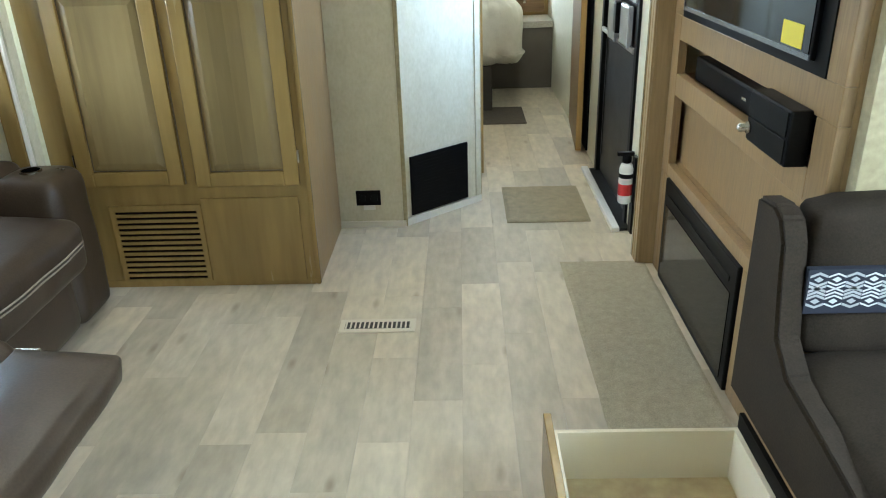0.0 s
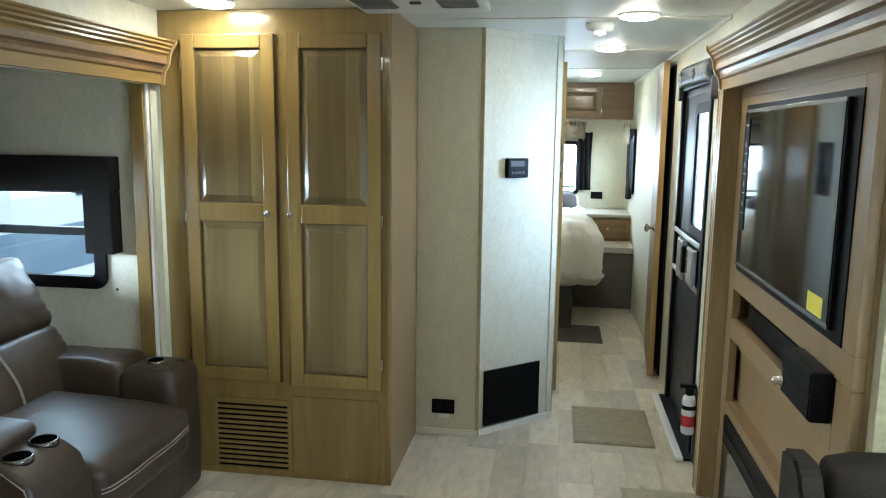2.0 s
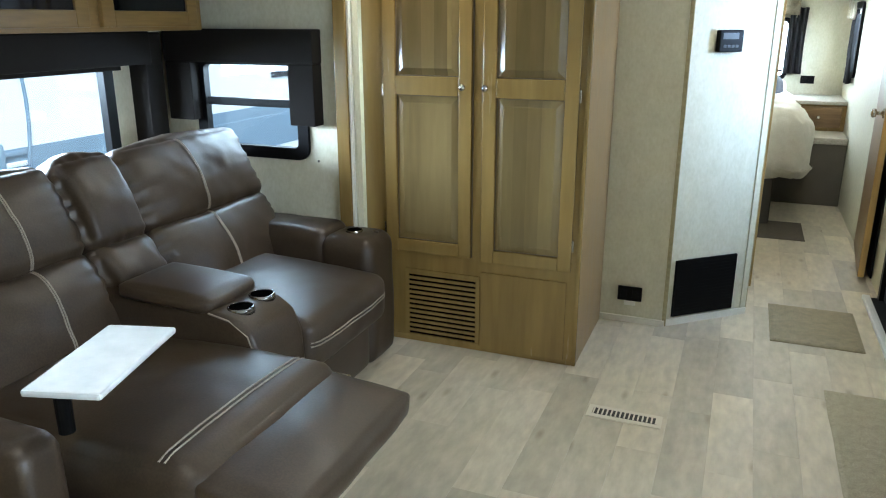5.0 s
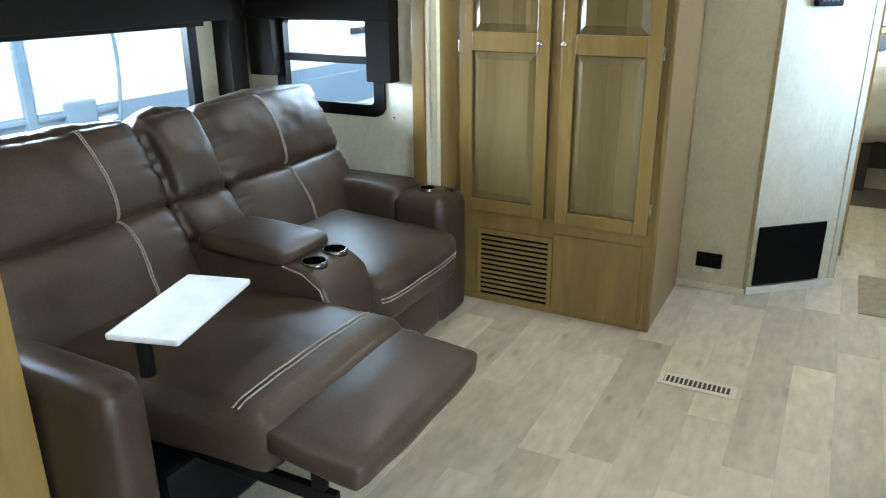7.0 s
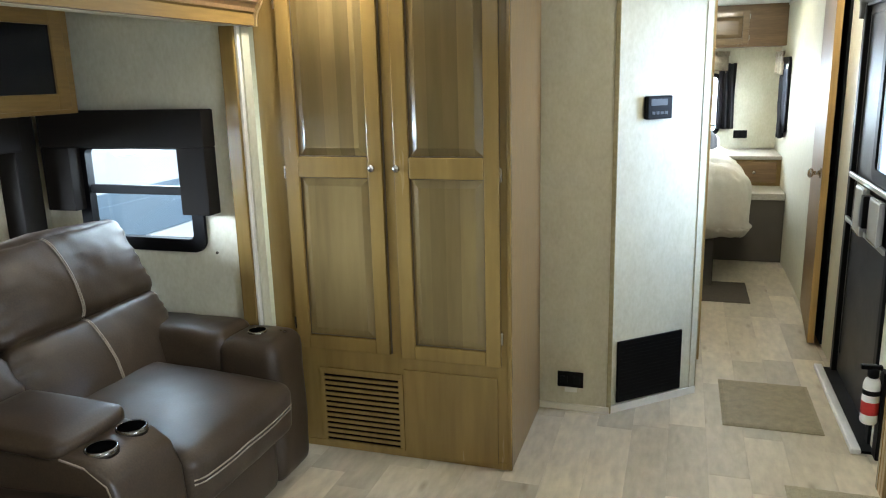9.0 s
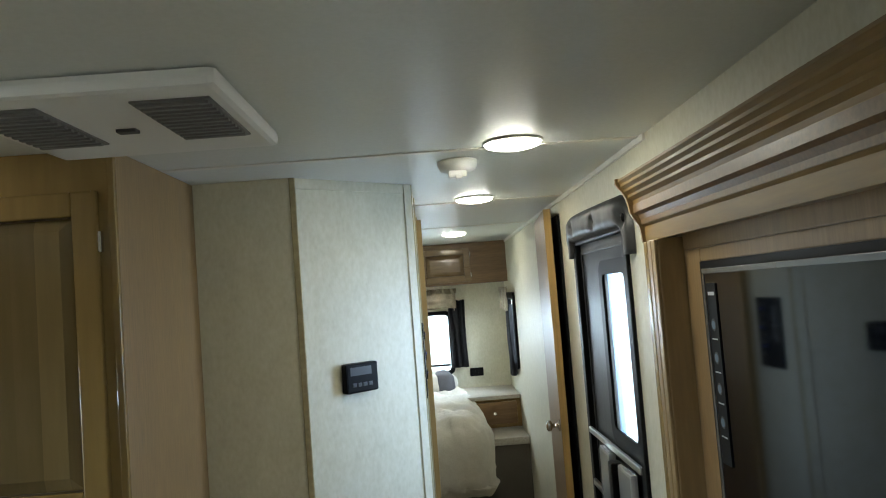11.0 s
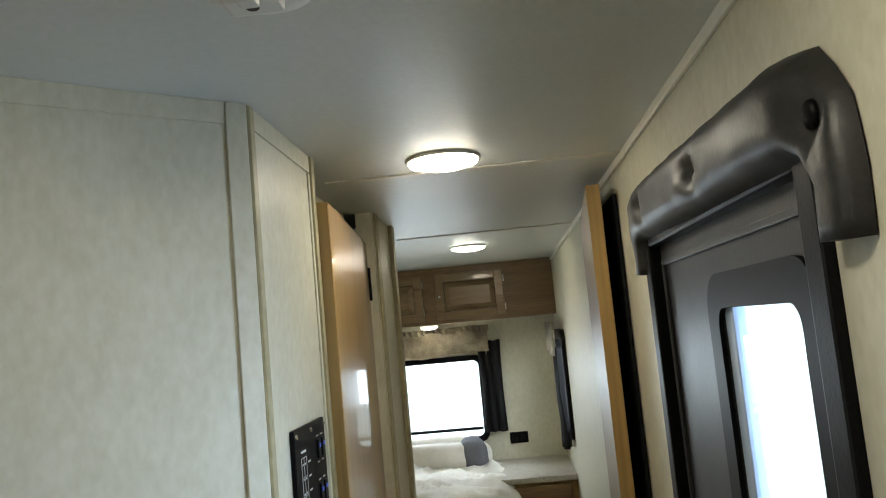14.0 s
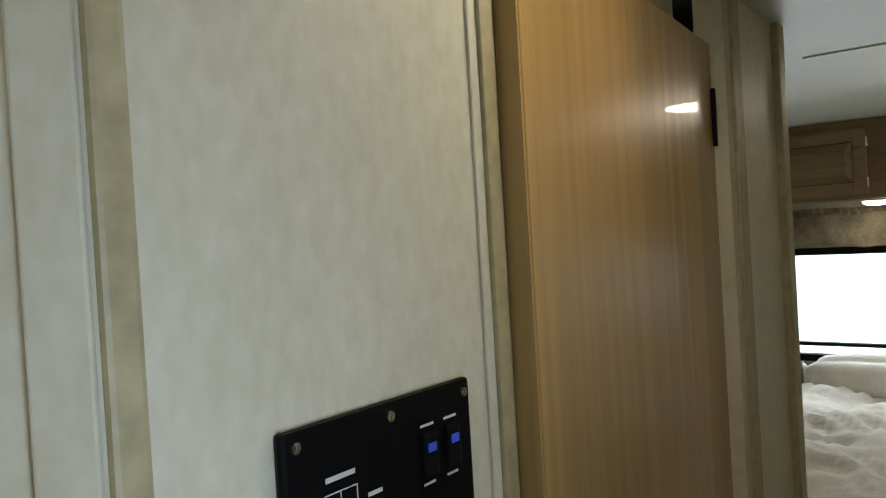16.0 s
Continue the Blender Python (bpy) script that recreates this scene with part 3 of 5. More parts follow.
# ---- slanted wall: grille, thermostat; outlet ----
v = thing("return_grille", on_angle(0.2, 0.01, 0.19), "square black return air grille low on the slanted wall", "vent")
part("frame", angle_box(bmesh.new(), 0.030, 0.396, 0.001, 0.012, 0.045, 0.338, 0.004), M_BLACK, v)
for i in range(16):
    z = 0.060 + i * 0.0165
    part("slat", angle_box(bmesh.new(), 0.042, 0.384, 0.012, 0.0128, z, z + 0.012, 0), M_BLACK, v)
t = thing("thermostat", on_angle(0.2, 0.01, 1.37), "small black wall thermostat with grey display", "thermostat")
part("body", angle_box(bmesh.new(), 0.134, 0.264, 0.001, 0.030, 1.318, 1.415, 0.006), M_BLACK, t)
part("display", angle_box(bmesh.new(), 0.150, 0.236, 0.030, 0.0315, 1.375, 1.402, 0), M_GREY, t, "grey display window")
for i in range(4):
    part("button", angle_box(bmesh.new(), 0.156 + i * 0.022, 0.171 + i * 0.022, 0.030, 0.033, 1.338, 1.350, 0.001), M_GREY, t)


def outlet(x, y, z, w, h, label, socket):
    o = thing("outlet", (x, y, z), label, "outlet")
    part("plate", boxes(((x - w / 2, y - 0.010, z - h / 2), (x + w / 2, y - 0.001, z + h / 2)), bev=0.004), M_BLACK, o)
    for k in (-1, 1):
        part("socket", boxes(((x + k * w * 0.24 - 0.016, y - 0.013, z - 0.018), (x + k * w * 0.24 + 0.016, y - 0.010, z + 0.018)), bev=0.004), M_BLACKM, o)
    if socket:
        part("tag", boxes(((x - 0.025, y - 0.012, z - h / 2 - 0.022), (x + 0.03, y - 0.003, z - h / 2)), bev=0.001), M_WHITE, o, "small white tag under the plate")
    return o


outlet(-0.556, 4.04, 0.150, 0.118, 0.075, "black double outlet low on the cream wall", True)
outlet(0.377, YF, 0.935, 0.115, 0.07, "black double outlet above the nightstand", False)

# ---- ceiling fixtures ----
for x, y, lab in ((-1.368, 3.26, "round lit ceiling light in front of the pantry"), (0.295, 3.70, "round lit ceiling light near the entry door"),
                  (0.256, 4.89, "round lit ceiling light in the hall"), (0.222, 6.75, "round lit ceiling light in the bedroom"),
                  (-1.15, 1.35, "round lit ceiling light over the sofa")):
    o = thing("ceiling_light", (x, y, H), lab, "ceiling light", "ceiling lights")
    part("rim", turned(bmesh.new(), [(0.084, 0), (0.085, -0.005), (0.081, -0.008), (0.078, -0.007)], Matrix.Translation((x, y, H)), 32), M_WHITE, o, "", True)
    part("lens", turned(bmesh.new(), [(0.079, -0.006), (0.076, -0.013), (0.055, -0.019), (0.025, -0.022), (0.001, -0.0225)], Matrix.Translation((x, y, H)), 32), M_LAMP, o, "glowing domed lens", True)
o = thing("ceiling_light", (-0.105, 7.85, 1.68), "small lit reading light under the bedroom cabinet", "ceiling light", "ceiling lights")
part("lens", turned(bmesh.new(), [(0.05, 0.0), (0.05, -0.012), (0.03, -0.022), (0.001, -0.024)], Matrix.Translation((-0.105, 7.85, 1.685)), 24), M_LAMP, o, "glowing domed lens", True)
part("rim", turned(bmesh.new(), [(0.058, 0.0), (0.058, -0.006), (0.05, -0.008)], Matrix.Translation((-0.105, 7.85, 1.687)), 24), M_WHITE, o, "", True)
s = thing("smoke_detector", (0.149, 3.955, H), "round white smoke detector with a hanging test cap", "smoke detector")
part("base", turned(bmesh.new(), [(0.062, 0), (0.062, -0.012), (0.055, -0.030), (0.030, -0.036), (0.001, -0.037)], Matrix.Translation((0.149, 3.955, H)), 28), M_WHITE, s, "", True)
part("cap", boxes(((0.119, 3.915, H - 0.056), (0.175, 3.955, H - 0.034)), bev=0.006), M_WHITE, s)
# flat dark disc painting the shade of a hole in the cap
part("hole_shade", turned(bmesh.new(), [(0.007, 0), (0.006, -0.001), (0.001, -0.0012)], T((0.147, 3.935, H - 0.056)), 12), M_SLOT_SHADE, s)
part("tab", boxes(((0.139, 3.905, H - 0.062), (0.158, 3.925, H - 0.05)), bev=0.003), M_WHITE, s)
a = thing("air_conditioner_panel", (-0.54, 3.13, H), "square white ceiling air distribution panel with two louvres", "air conditioner")
part("panel", boxes(((-0.79, 2.87, H - 0.035), (-0.29, 3.39, H - 0.001)), bev=0.014), M_WHITE, a)
for x0, x1 in ((-0.76, -0.62), (-0.46, -0.32)):
    b = part("louvre_frame", boxes(((x0, 2.935, H - 0.039), (x1, 3.235, H - 0.035)), bev=0.001), M_GRILLE, a)
    for i in range(11):
        y = 2.947 + i * 0.026
        part("slat", boxes(((x0 + 0.006, y, H - 0.044), (x1 - 0.006, y + 0.012, H - 0.039)), bev=0.001), M_GRILLE, b)
part("knob", boxes(((-0.56, 3.12, H - 0.042), (-0.52, 3.145, H - 0.035)), bev=0.002), M_GREY, a)

# ---- entertainment wall ----
EX = 0.692
e = thing("entertainment_centre", (0.8, 2.9, 0), "taupe-brown built-in wall unit round a screen and fireplace", "wall unit")
E0, E1 = 2.24, 3.557
part("face_frame", boxes(
    ((EX, E0, 1.685), (EX + 0.03, E1, 1.80)), ((EX, E0, 0.935), (EX + 0.03, 3.469, 1.02)), ((EX, 2.340, 0.735), (EX + 0.03, 3.469, 0.815)),
    ((EX, 2.340, 0.425), (EX + 0.03, 3.469, 0.470)), ((EX, E0, 0.0), (EX + 0.03, 2.340, 0.935)), ((EX, 3.469, 0.425), (EX + 0.03, E1, 1.02)), ((EX, 3.444, 1.02), (EX + 0.03, E1, 1.685)), ((EX, 2.325, 1.652), (EX + 0.03, 3.444, 1.685)), ((EX, 3.503, 0.0), (EX + 0.03, E1, 0.425)),
    ((EX, E0, 1.02), (EX + 0.03, 2.325, 1.685)), ((EX, 3.435, 0.0), (EX + 0.03, 3.503, 0.425)), ((EX, 2.340, 0.0), (EX + 0.03, 2.619, 0.425)), bev=0.003), M_LAM, e)
part("niche_back", boxes(((EX + 0.10, E0 + 0.018, 0.80), (EX + 0.115, E1 - 0.004, 0.965)), ((EX + 0.05, E0 + 0.018, 0.47), (EX + 0.065, E1 - 0.004, 0.735)), bev=0), M_LAM, e)
part("niche_shelf", boxes(((EX + 0.03, E0 + 0.018, 0.785), (EX + 0.115, E1 - 0.004, 0.80)), ((EX + 0.03, E0 + 0.018, 0.965), (EX + 0.115, E1 - 0.004, 0.98)), ((EX + 0.03, E0 + 0.018, 0.72), (EX + 0.07, E1 - 0.004, 0.735)), ((EX + 0.03, E0 + 0.018, 0.455), (EX + 0.07, E1 - 0.004, 0.47)), bev=0), M_LAM, e)
part("side_panel", boxes(((EX + 0.03, E0, 0), (0.735, E0 + 0.016, 1.80)), bev=0), M_LAM, e)
tv = thing("television", (EX, 2.904, 1.35), "flat black television with foil still on its edges", "television")
part("surround", boxes(((EX - 0.003, 2.325, 1.02), (EX + 0.004, 3.444, 1.652)), bev=0.001), M_BLACK, tv)
part("bezel", boxes(((EX - 0.014, 2.384, 1.048), (EX - 0.002, 3.400, 1.634)), bev=0.004), M_BLACK, tv)
part("screen", boxes(((EX - 0.0165, 2.396, 1.062), (EX - 0.014, 3.385, 1.624)), bev=0), M_SCREEN, tv, "dark reflective screen")
part("foil", boxes(((EX - 0.0180, 2.389, 1.048), (EX - 0.0145, 3.397, 1.062)), ((EX - 0.0180, 2.389, 1.622), (EX - 0.0145, 3.397, 1.634)), ((EX - 0.0180, 3.385, 1.062), (EX - 0.0145, 3.397, 1.622)), bev=0.001), M_FOIL, tv, "crinkled clear foil on the edge")
part("sticker", boxes(((EX - 0.0175, 2.433, 1.066), (EX - 0.0165, 2.551, 1.120)), bev=0), M_YELLOW, tv, "yellow energy sticker")
card = part("feature_strip", boxes(((EX - 0.0195, 3.318, 1.19), (EX - 0.0167, 3.371, 1.60)), bev=0.0005), M_BLACK, tv, "black feature strip on the screen edge")
for z in (1.505, 1.43, 1.36, 1.285):
    part("dot", turned(bmesh.new(), [(0.014, 0), (0.0135, 0.0006), (0.001, 0.0008)], T((EX - 0.0196, 3.345, z)) @ Matrix.Rotation(radians(-90), 4, "Y"), 20), M_GREY, card, "grey round picture")
    part("dot_centre", turned(bmesh.new(), [(0.010, 0), (0.001, 0.0004)], T((EX - 0.0205, 3.345, z)) @ Matrix.Rotation(radians(-90), 4, "Y"), 16), M_RVG, card)
    part("marking", boxes(((EX - 0.0199, 3.329, z - 0.034), (EX - 0.0196, 3.361, z - 0.031)), bev=0), M_PRINT, card)
part("marking", boxes(((EX - 0.0199, 3.326, 1.572), (EX - 0.0196, 3.363, 1.580)), bev=0), M_PRINT, card)
sb = thing("soundbar", (EX + 0.05, 2.953, 0.85), "long black soundbar in a shallow niche", "speaker")
part("body", boxes(((EX + 0.046, 2.462, 0.803), (EX + 0.097, 3.405, 0.890)), bev=0.012), M_BLACK, sb)
part("badge", boxes(((EX + 0.044, 2.885, 0.842), (EX + 0.0465, 2.919, 0.850)), bev=0), M_CHROME, sb)
kb = thing("lock_box", (EX - 0.02, 2.462, 0.87), "square black latch box with a chrome knob", "lock box")
part("body", boxes(((EX - 0.052, 2.349, 0.812), (EX + 0.0, 2.595, 0.945)), bev=0.006), M_BLACKM, kb)
part("flap", boxes(((EX - 0.056, 2.356, 0.882), (EX - 0.052, 2.588, 0.940)), ((EX - 0.056, 2.356, 0.818), (EX - 0.052, 2.588, 0.876)), bev=0.003), M_BLACKM, kb)
m = Matrix.Translation((EX - 0.054, 2.572, 0.85)) @ Matrix.Rotation(radians(-90), 4, "Y")
part("knob", turned(bmesh.new(), [(0.016, 0), (0.016, 0.008), (0.010, 0.012), (0.012, 0.026), (0.006, 0.032), (0.001, 0.033)], m, 18), M_CHROME, kb, "chrome knob", True)
fp = thing("electric_fireplace", (EX, 3.022, 0.2), "black glass electric fireplace low in the wall unit", "fireplace")
part("frame", boxes(((EX - 0.010, 2.624, 0.004), (EX + 0.02, 3.437, 0.425)), bev=0.006), M_BLACK, fp)
part("glass", boxes(((EX - 0.013, 2.659, 0.03), (EX - 0.010, 3.400, 0.325)), bev=0), M_EMBER, fp, "smoked reflective glass")
part("slot", boxes(((EX - 0.0135, 2.678, 0.355), (EX - 0.0095, 3.381, 0.372)), bev=0), M_BLACKM, fp)

# ---- dinette bench with the open drawer ----
db = thing("dinette_bench", (1.1, 1.9, 0), "dark microfibre dinette bench with a patterned back band", "bench")
part("base", boxes(((0.575, 1.58, 0.0), (SR, 2.195, 0.36)), bev=0.004), M_LAM, db)
bm = pillow(bmesh.new(), (1.08, 0.58, 0.16), Matrix.Translation((1.13, 1.81, 0.415)), 0.05, 0.02)
part("seat", bm, M_FABRIC, db, "", True)
bm = pillow(bmesh.new(), (1.02, 0.13, 0.35), Matrix.Translation((1.13, 2.145, 0.635)) @ Matrix.Rotation(radians(-5), 4, "X"), 0.04, 0.012)
bk = part("backrest", bm, M_FABRIC, db, "", True)
out = [(1.60, 0.29), (1.58, 0.44), (1.80, 0.47), (1.97, 0.49), (2.04, 0.54), (2.062, 0.64), (2.08, 0.74), (2.11, 0.785), (2.15, 0.80), (2.235, 0.79), (2.235, 0.29)]
bm = extrude(bmesh.new(), out, "x", 0.545, 0.60)
bmesh.ops.bevel(bm, geom=list(bm.edges), offset=0.008, segments=2, affect="EDGES")
part("end_panel", bm, M_FABRIC, db, "curved upholstered bench end")
bd = part("band", boxes(((0.600, 2.060, 0.588), (1.62, 2.078, 0.690)), bev=0.001), M_NAVY, bk, "navy band with white stacked chevrons and diamonds")
CW = 0.037
for c in range(27):
    bm = bmesh.new()
    xa = 0.603 + c * CW
    xm, xb = xa + CW / 2, xa + CW - 0.001
    for mid, ka, kb in ((0.668, 1, 2), (0.618, 1, 3)):
        d = 0.0065
        bm.faces.new([bm.verts.new((qx, 2.0585, qz)) for qx, qz in ((xa + 0.008, mid), (xm, mid - d), (xb - 0.008, mid), (xm, mid + d))])
        for sg in (-1, 1):
            for k in range(1, (ka if (sg > 0) == (mid > 0.64) else kb) + 1):
                z0 = mid + sg * (0.0035 + (k - 1) * 0.0080)
                z1 = z0 + sg * (0.0042 if c % 2 else 0.0058)
                rise = sg * 0.0075
                lo = [bm.verts.new((qx, 2.0585, qz)) for qx, qz in ((xa, z0), (xm, z0 + rise), (xb, z0))]
                hi = [bm.verts.new((qx, 2.0585, qz)) for qx, qz in ((xa, z1), (xm, z1 + rise), (xb, z1))]
                for q in range(2):
                    bm.faces.new((lo[q], lo[q + 1], hi[q + 1], hi[q]))
    part("chevron", bm, M_PRINT if c % 2 else M_PALE, bd)
dr = thing("drawer", (0.33, 1.9, 0.1), "open bench drawer with cream lining", "drawer")
part("front", boxes(((0.088, 1.60, 0.035), (0.108, 2.225, 0.225)), bev=0.003), M_WOOD, dr)
part("box", boxes(((0.108, 2.178, 0.055), (0.562, 2.19, 0.20)), ((0.108, 1.66, 0.055), (0.562, 1.672, 0.20)), ((0.108, 1.672, 0.055), (0.118, 2.178, 0.20)), ((0.550, 1.672, 0.055), (0.562, 2.178, 0.20)), bev=0.001), M_CREAM, dr, "cream laminate drawer box")
part("bottom", boxes(((0.108, 1.66, 0.045), (0.562, 2.19, 0.055)), bev=0.001), M_DRAWER, dr, "pale wood drawer bottom")
# the base is solid; this black sheet gives the opening its darkness
part("opening", boxes(((0.563, 1.63, 0.03), (0.5745, 2.195, 0.24)), bev=0), M_BLACK, db, "black sheet for the shade in the drawer opening")

# ---- theatre sofa ----
so = thing("theatre_sofa", (-2.0, 2.3, 0), "dark brown leather reclining sofa with pale stitching, one footrest up", "sofa")
def lean(x, y, z, a):
    return T((x, y, z)) @ Matrix.Rotation(radians(a), 4, "Y")


def stitched(parent, m, size, us, kw, gap=0.0):
    pts = [tuple(m @ (pillow_at(Vector(u), size, **kw) + Vector((0.0015, 0, 0)))) for u in us]
    part("seam", strip(pts, 0.0028, 0), M_STITCH, parent)


def seat_back(y0, y1, n_seed, seam=0.0):
    w = y1 - y0
    yc = (y0 + y1) / 2
    for nm, x, z, hh, k in (("lower_back", -2.136, 0.534, 0.33, 0), ("upper_back", -2.272, 0.812, 0.335, 5)):
        m, size = lean(x, yc, z, -27), (0.22, w, hh)
        kw = dict(r=0.042, puff=0.036, wrinkle=0.008, seed=n_seed + k, pucker=0.010)
        pc = part(nm, pillow(bmesh.new(), size, m, n=34, **kw), M_LEATHER, so, "", True)
        if w > 0.5:
            for off in (0.0, 0.022):
                stitched(pc, m, size, [(1.0, off + seam, -0.96 + i * 0.12) for i in range(17)], kw)


seat_back(1.48, 2.225, 1.0, 0.36)
seat_back(2.235, 2.505, 2.0)
seat_back(2.515, 3.235, 3.0, -0.13)
part("back_shell", boxes(((-2.60, 1.34, 0.05), (-2.16, 3.30, 0.60)), bev=0.05), M_LEATHER, so, "", True)
# upright seat
m, size, kw = T((-1.745, 2.745, 0.385)) @ Matrix.Rotation(radians(3), 4, "Y"), (0.66, 0.60, 0.20), dict(r=0.045, puff=0.018, wrinkle=0.004, seed=4)
s2 = part("seat", pillow(bmesh.new(), size, m, n=24, **kw), M_LEATHER, so, "", True)
for zz in (0.10, 0.24):
    stitched(s2, m, size, [(1.0, -0.98 + i * 0.14, zz) for i in range(15)], kw)
part("front_panel", pillow(bmesh.new(), (0.14, 0.585, 0.25), T((-1.555, 2.745, 0.165)), 0.04, 0.015, 12), M_LEATHER, so, "", True)
# raised recliner
m, size, kw = T((-1.60, 1.885, 0.395)) @ Matrix.Rotation(radians(-2), 4, "Y"), (0.86, 0.66, 0.17), dict(r=0.055, puff=0.030, wrinkle=0.007, seed=7)
s1 = part("seat", pillow(bmesh.new(), size, m, n=26, **kw), M_LEATHER, so, "", True)
for xx in (0.735, 0.775):
    pts = [tuple(m @ (pillow_at(Vector((xx, -0.93 + i * 0.116, 1.0)), size, **kw) + Vector((0, 0, 0.0015)))) for i in range(17)]
    part("seam", strip(pts, 0.0028, 0), M_STITCH, s1)
part("footrest", pillow(bmesh.new(), (0.275, 0.62, 0.075), T((-1.060, 1.885, 0.415)) @ Matrix.Rotation(radians(5), 4, "Y"), 0.020, 0.014, 18, 0.005, 9), M_LEATHER, so, "padded raised footrest", True)
for y in (1.62, 2.15):
    part("footrest_arm", boxes(((-1.50, y - 0.012, 0.27), (-1.02, y + 0.012, 0.31)), bev=0.004), M_BLACKM, so)
    part("footrest_link", boxes(((-1.09, y - 0.010, 0.28), (-1.05, y + 0.010, 0.40)), bev=0.004), M_BLACKM, so)
part("recliner_base", boxes(((-2.2, 1.52, 0.03), (-1.48, 2.16, 0.26)), bev=0.02), M_BLACKM, so)
part("latch", boxes(((-1.25, 2.19, 0.42), (-1.13, 2.215, 0.445)), bev=0.004), M_CHROME, so)
# console with cup holders
out = [(-2.12, 0.05), (-1.44, 0.05), (-1.425, 0.30), (-1.435, 0.455), (-1.465, 0.535), (-1.525, 0.573), (-1.62, 0.583), (-2.12, 0.588)]
bm = extrude(bmesh.new(), out, "y", 2.185, 2.445)
bmesh.ops.bevel(bm, geom=list(bm.edges), offset=0.022, segments=3, affect="EDGES", profile=0.5)
co = part("console", bm, M_LEATHER, so, "", True)
part("lid", pillow(bmesh.new(), (0.36, 0.268, 0.056), T((-1.80, 2.315, 0.600)) @ Matrix.Rotation(radians(2), 4, "Y"), 0.022, 0.014, 14), M_LEATHER, co, "padded console lid", True)
part("seam", strip([(-1.62, 2.190, 0.576), (-1.54, 2.189, 0.562), (-1.475, 2.188, 0.52), (-1.447, 2.187, 0.44), (-1.438, 2.187, 0.30), (-1.448, 2.187, 0.15)], 0.003, 0), M_STITCH, co)


def cup_holder(x, y, z, parent, r=0.042):
    part("cup_holder", turned(bmesh.new(), [(r * 0.84, -0.004), (r * 0.86, 0.006), (r * 0.93, 0.009), (r * 1.04, 0.006), (r * 1.08, -0.012)], T((x, y, z)), 28), M_RING, parent, "shiny ringed cup holder", True)
    # The console is not cut; a matte black disc paints the well's shade.
    part("cup_well", turned(bmesh.new(), [(0.001, 0.0072), (r * 0.90, 0.0074), (r * 0.90, 0.0)], T((x, y, z)), 24), M_WELL_SHADE, parent, "flat black disc for the shade in the cup well")


cup_holder(-1.553, 2.268, 0.575, co)
cup_holder(-1.558, 2.390, 0.576, co)
# far arm
ar = part("arm", pillow(bmesh.new(), (0.50, 0.23, 0.55), T((-1.97, 3.185, 0.325)), 0.045, 0.012, 18, 0.006, 3), M_LEATHER, so, "", True)
fa = part("arm_front", pillow(bmesh.new(), (0.25, 0.245, 0.565), T((-1.625, 3.185, 0.293)), 0.05, 0.008, 18, 0.004, 6), M_LEATHER, so, "", True)
cup_holder(-1.637, 3.19, 0.582, fa, 0.036)
for bxo in (0.0, 0.020):
    part("button", turned(bmesh.new(), [(0.007, -0.004), (0.007, 0.003), (0.005, 0.005), (0.001, 0.0055)], T((-1.560 + bxo, 3.225, 0.578)), 14), M_RING, fa, "small recline button")
na = part("arm", pillow(bmesh.new(), (0.72, 0.14, 0.55), T((-1.80, 1.415, 0.325)), 0.045, 0.01, 14), M_LEATHER, so, "", True)
# swivel tray
tr = thing("swivel_tray", (-1.4, 1.6, 0.72), "small white swivel tray table above the recliner arm", "tray table")
bm = boxes(((-0.0865, -0.198, -0.008), (0.0865, 0.152, 0.008)), bev=0.006)
bm.transform(T((-1.405, 1.60, 0.73)) @ Matrix.Rotation(radians(16), 4, "Z"))
part("top", bm, M_TRAY, tr)
part("post", turned(bmesh.new(), [(0.018, 0.60), (0.018, 0.715), (0.035, 0.722)], T((-1.42, 1.47, 0)), 16), M_BLACKM, tr, "", True)

# ---- sofa recess: windows, valances, cabinet ----
def slider_window(name, lo, hi, axis, at, rail, label, inward, f=0.042, bar=0.018):
    """A black framed window; lo, hi: the opening (along, z); rail: the height of the middle bar."""
    o = new(name)
    o.location = (at, lo[0], lo[1]) if axis == "x" else (lo[0], at, lo[1])
    tagged(o, label, "window", kind="structure")

    def bx(a0, a1, z0, z1, d0, d1, bev=0.004):
        d0, d1 = sorted((at + inward * d0, at + inward * d1))
        return boxes(((d0, a0, z0), (d1, a1, z1)) if axis == "x" else ((a0, d0, z0), (a1, d1, z1)), bev=bev)
    da, dz = sorted((at - inward * 0.02, at + inward * 0.018))
    bm = ring(bmesh.new(), axis, (lo[0] - 0.016, lo[1] - 0.016), (hi[0] + 0.016, hi[1] + 0.016), f + 0.012, 0.055, da, dz)
    bmesh.ops.recalc_face_normals(bm, faces=bm.faces)
    part("window_frame", bm, M_BLACK, o)
    if rail:
        part("rail", bx(lo[0] + f, hi[0] - f, rail - bar, rail + bar, -0.012, 0.012), M_BLACK, o)
    g = part("pane", bx(lo[0] + 0.01, hi[0] - 0.01, lo[1] + 0.01, hi[1] - 0.01, -0.006, -0.002, 0), M_GLASS, o)
    g.visible_shadow = False
    return o


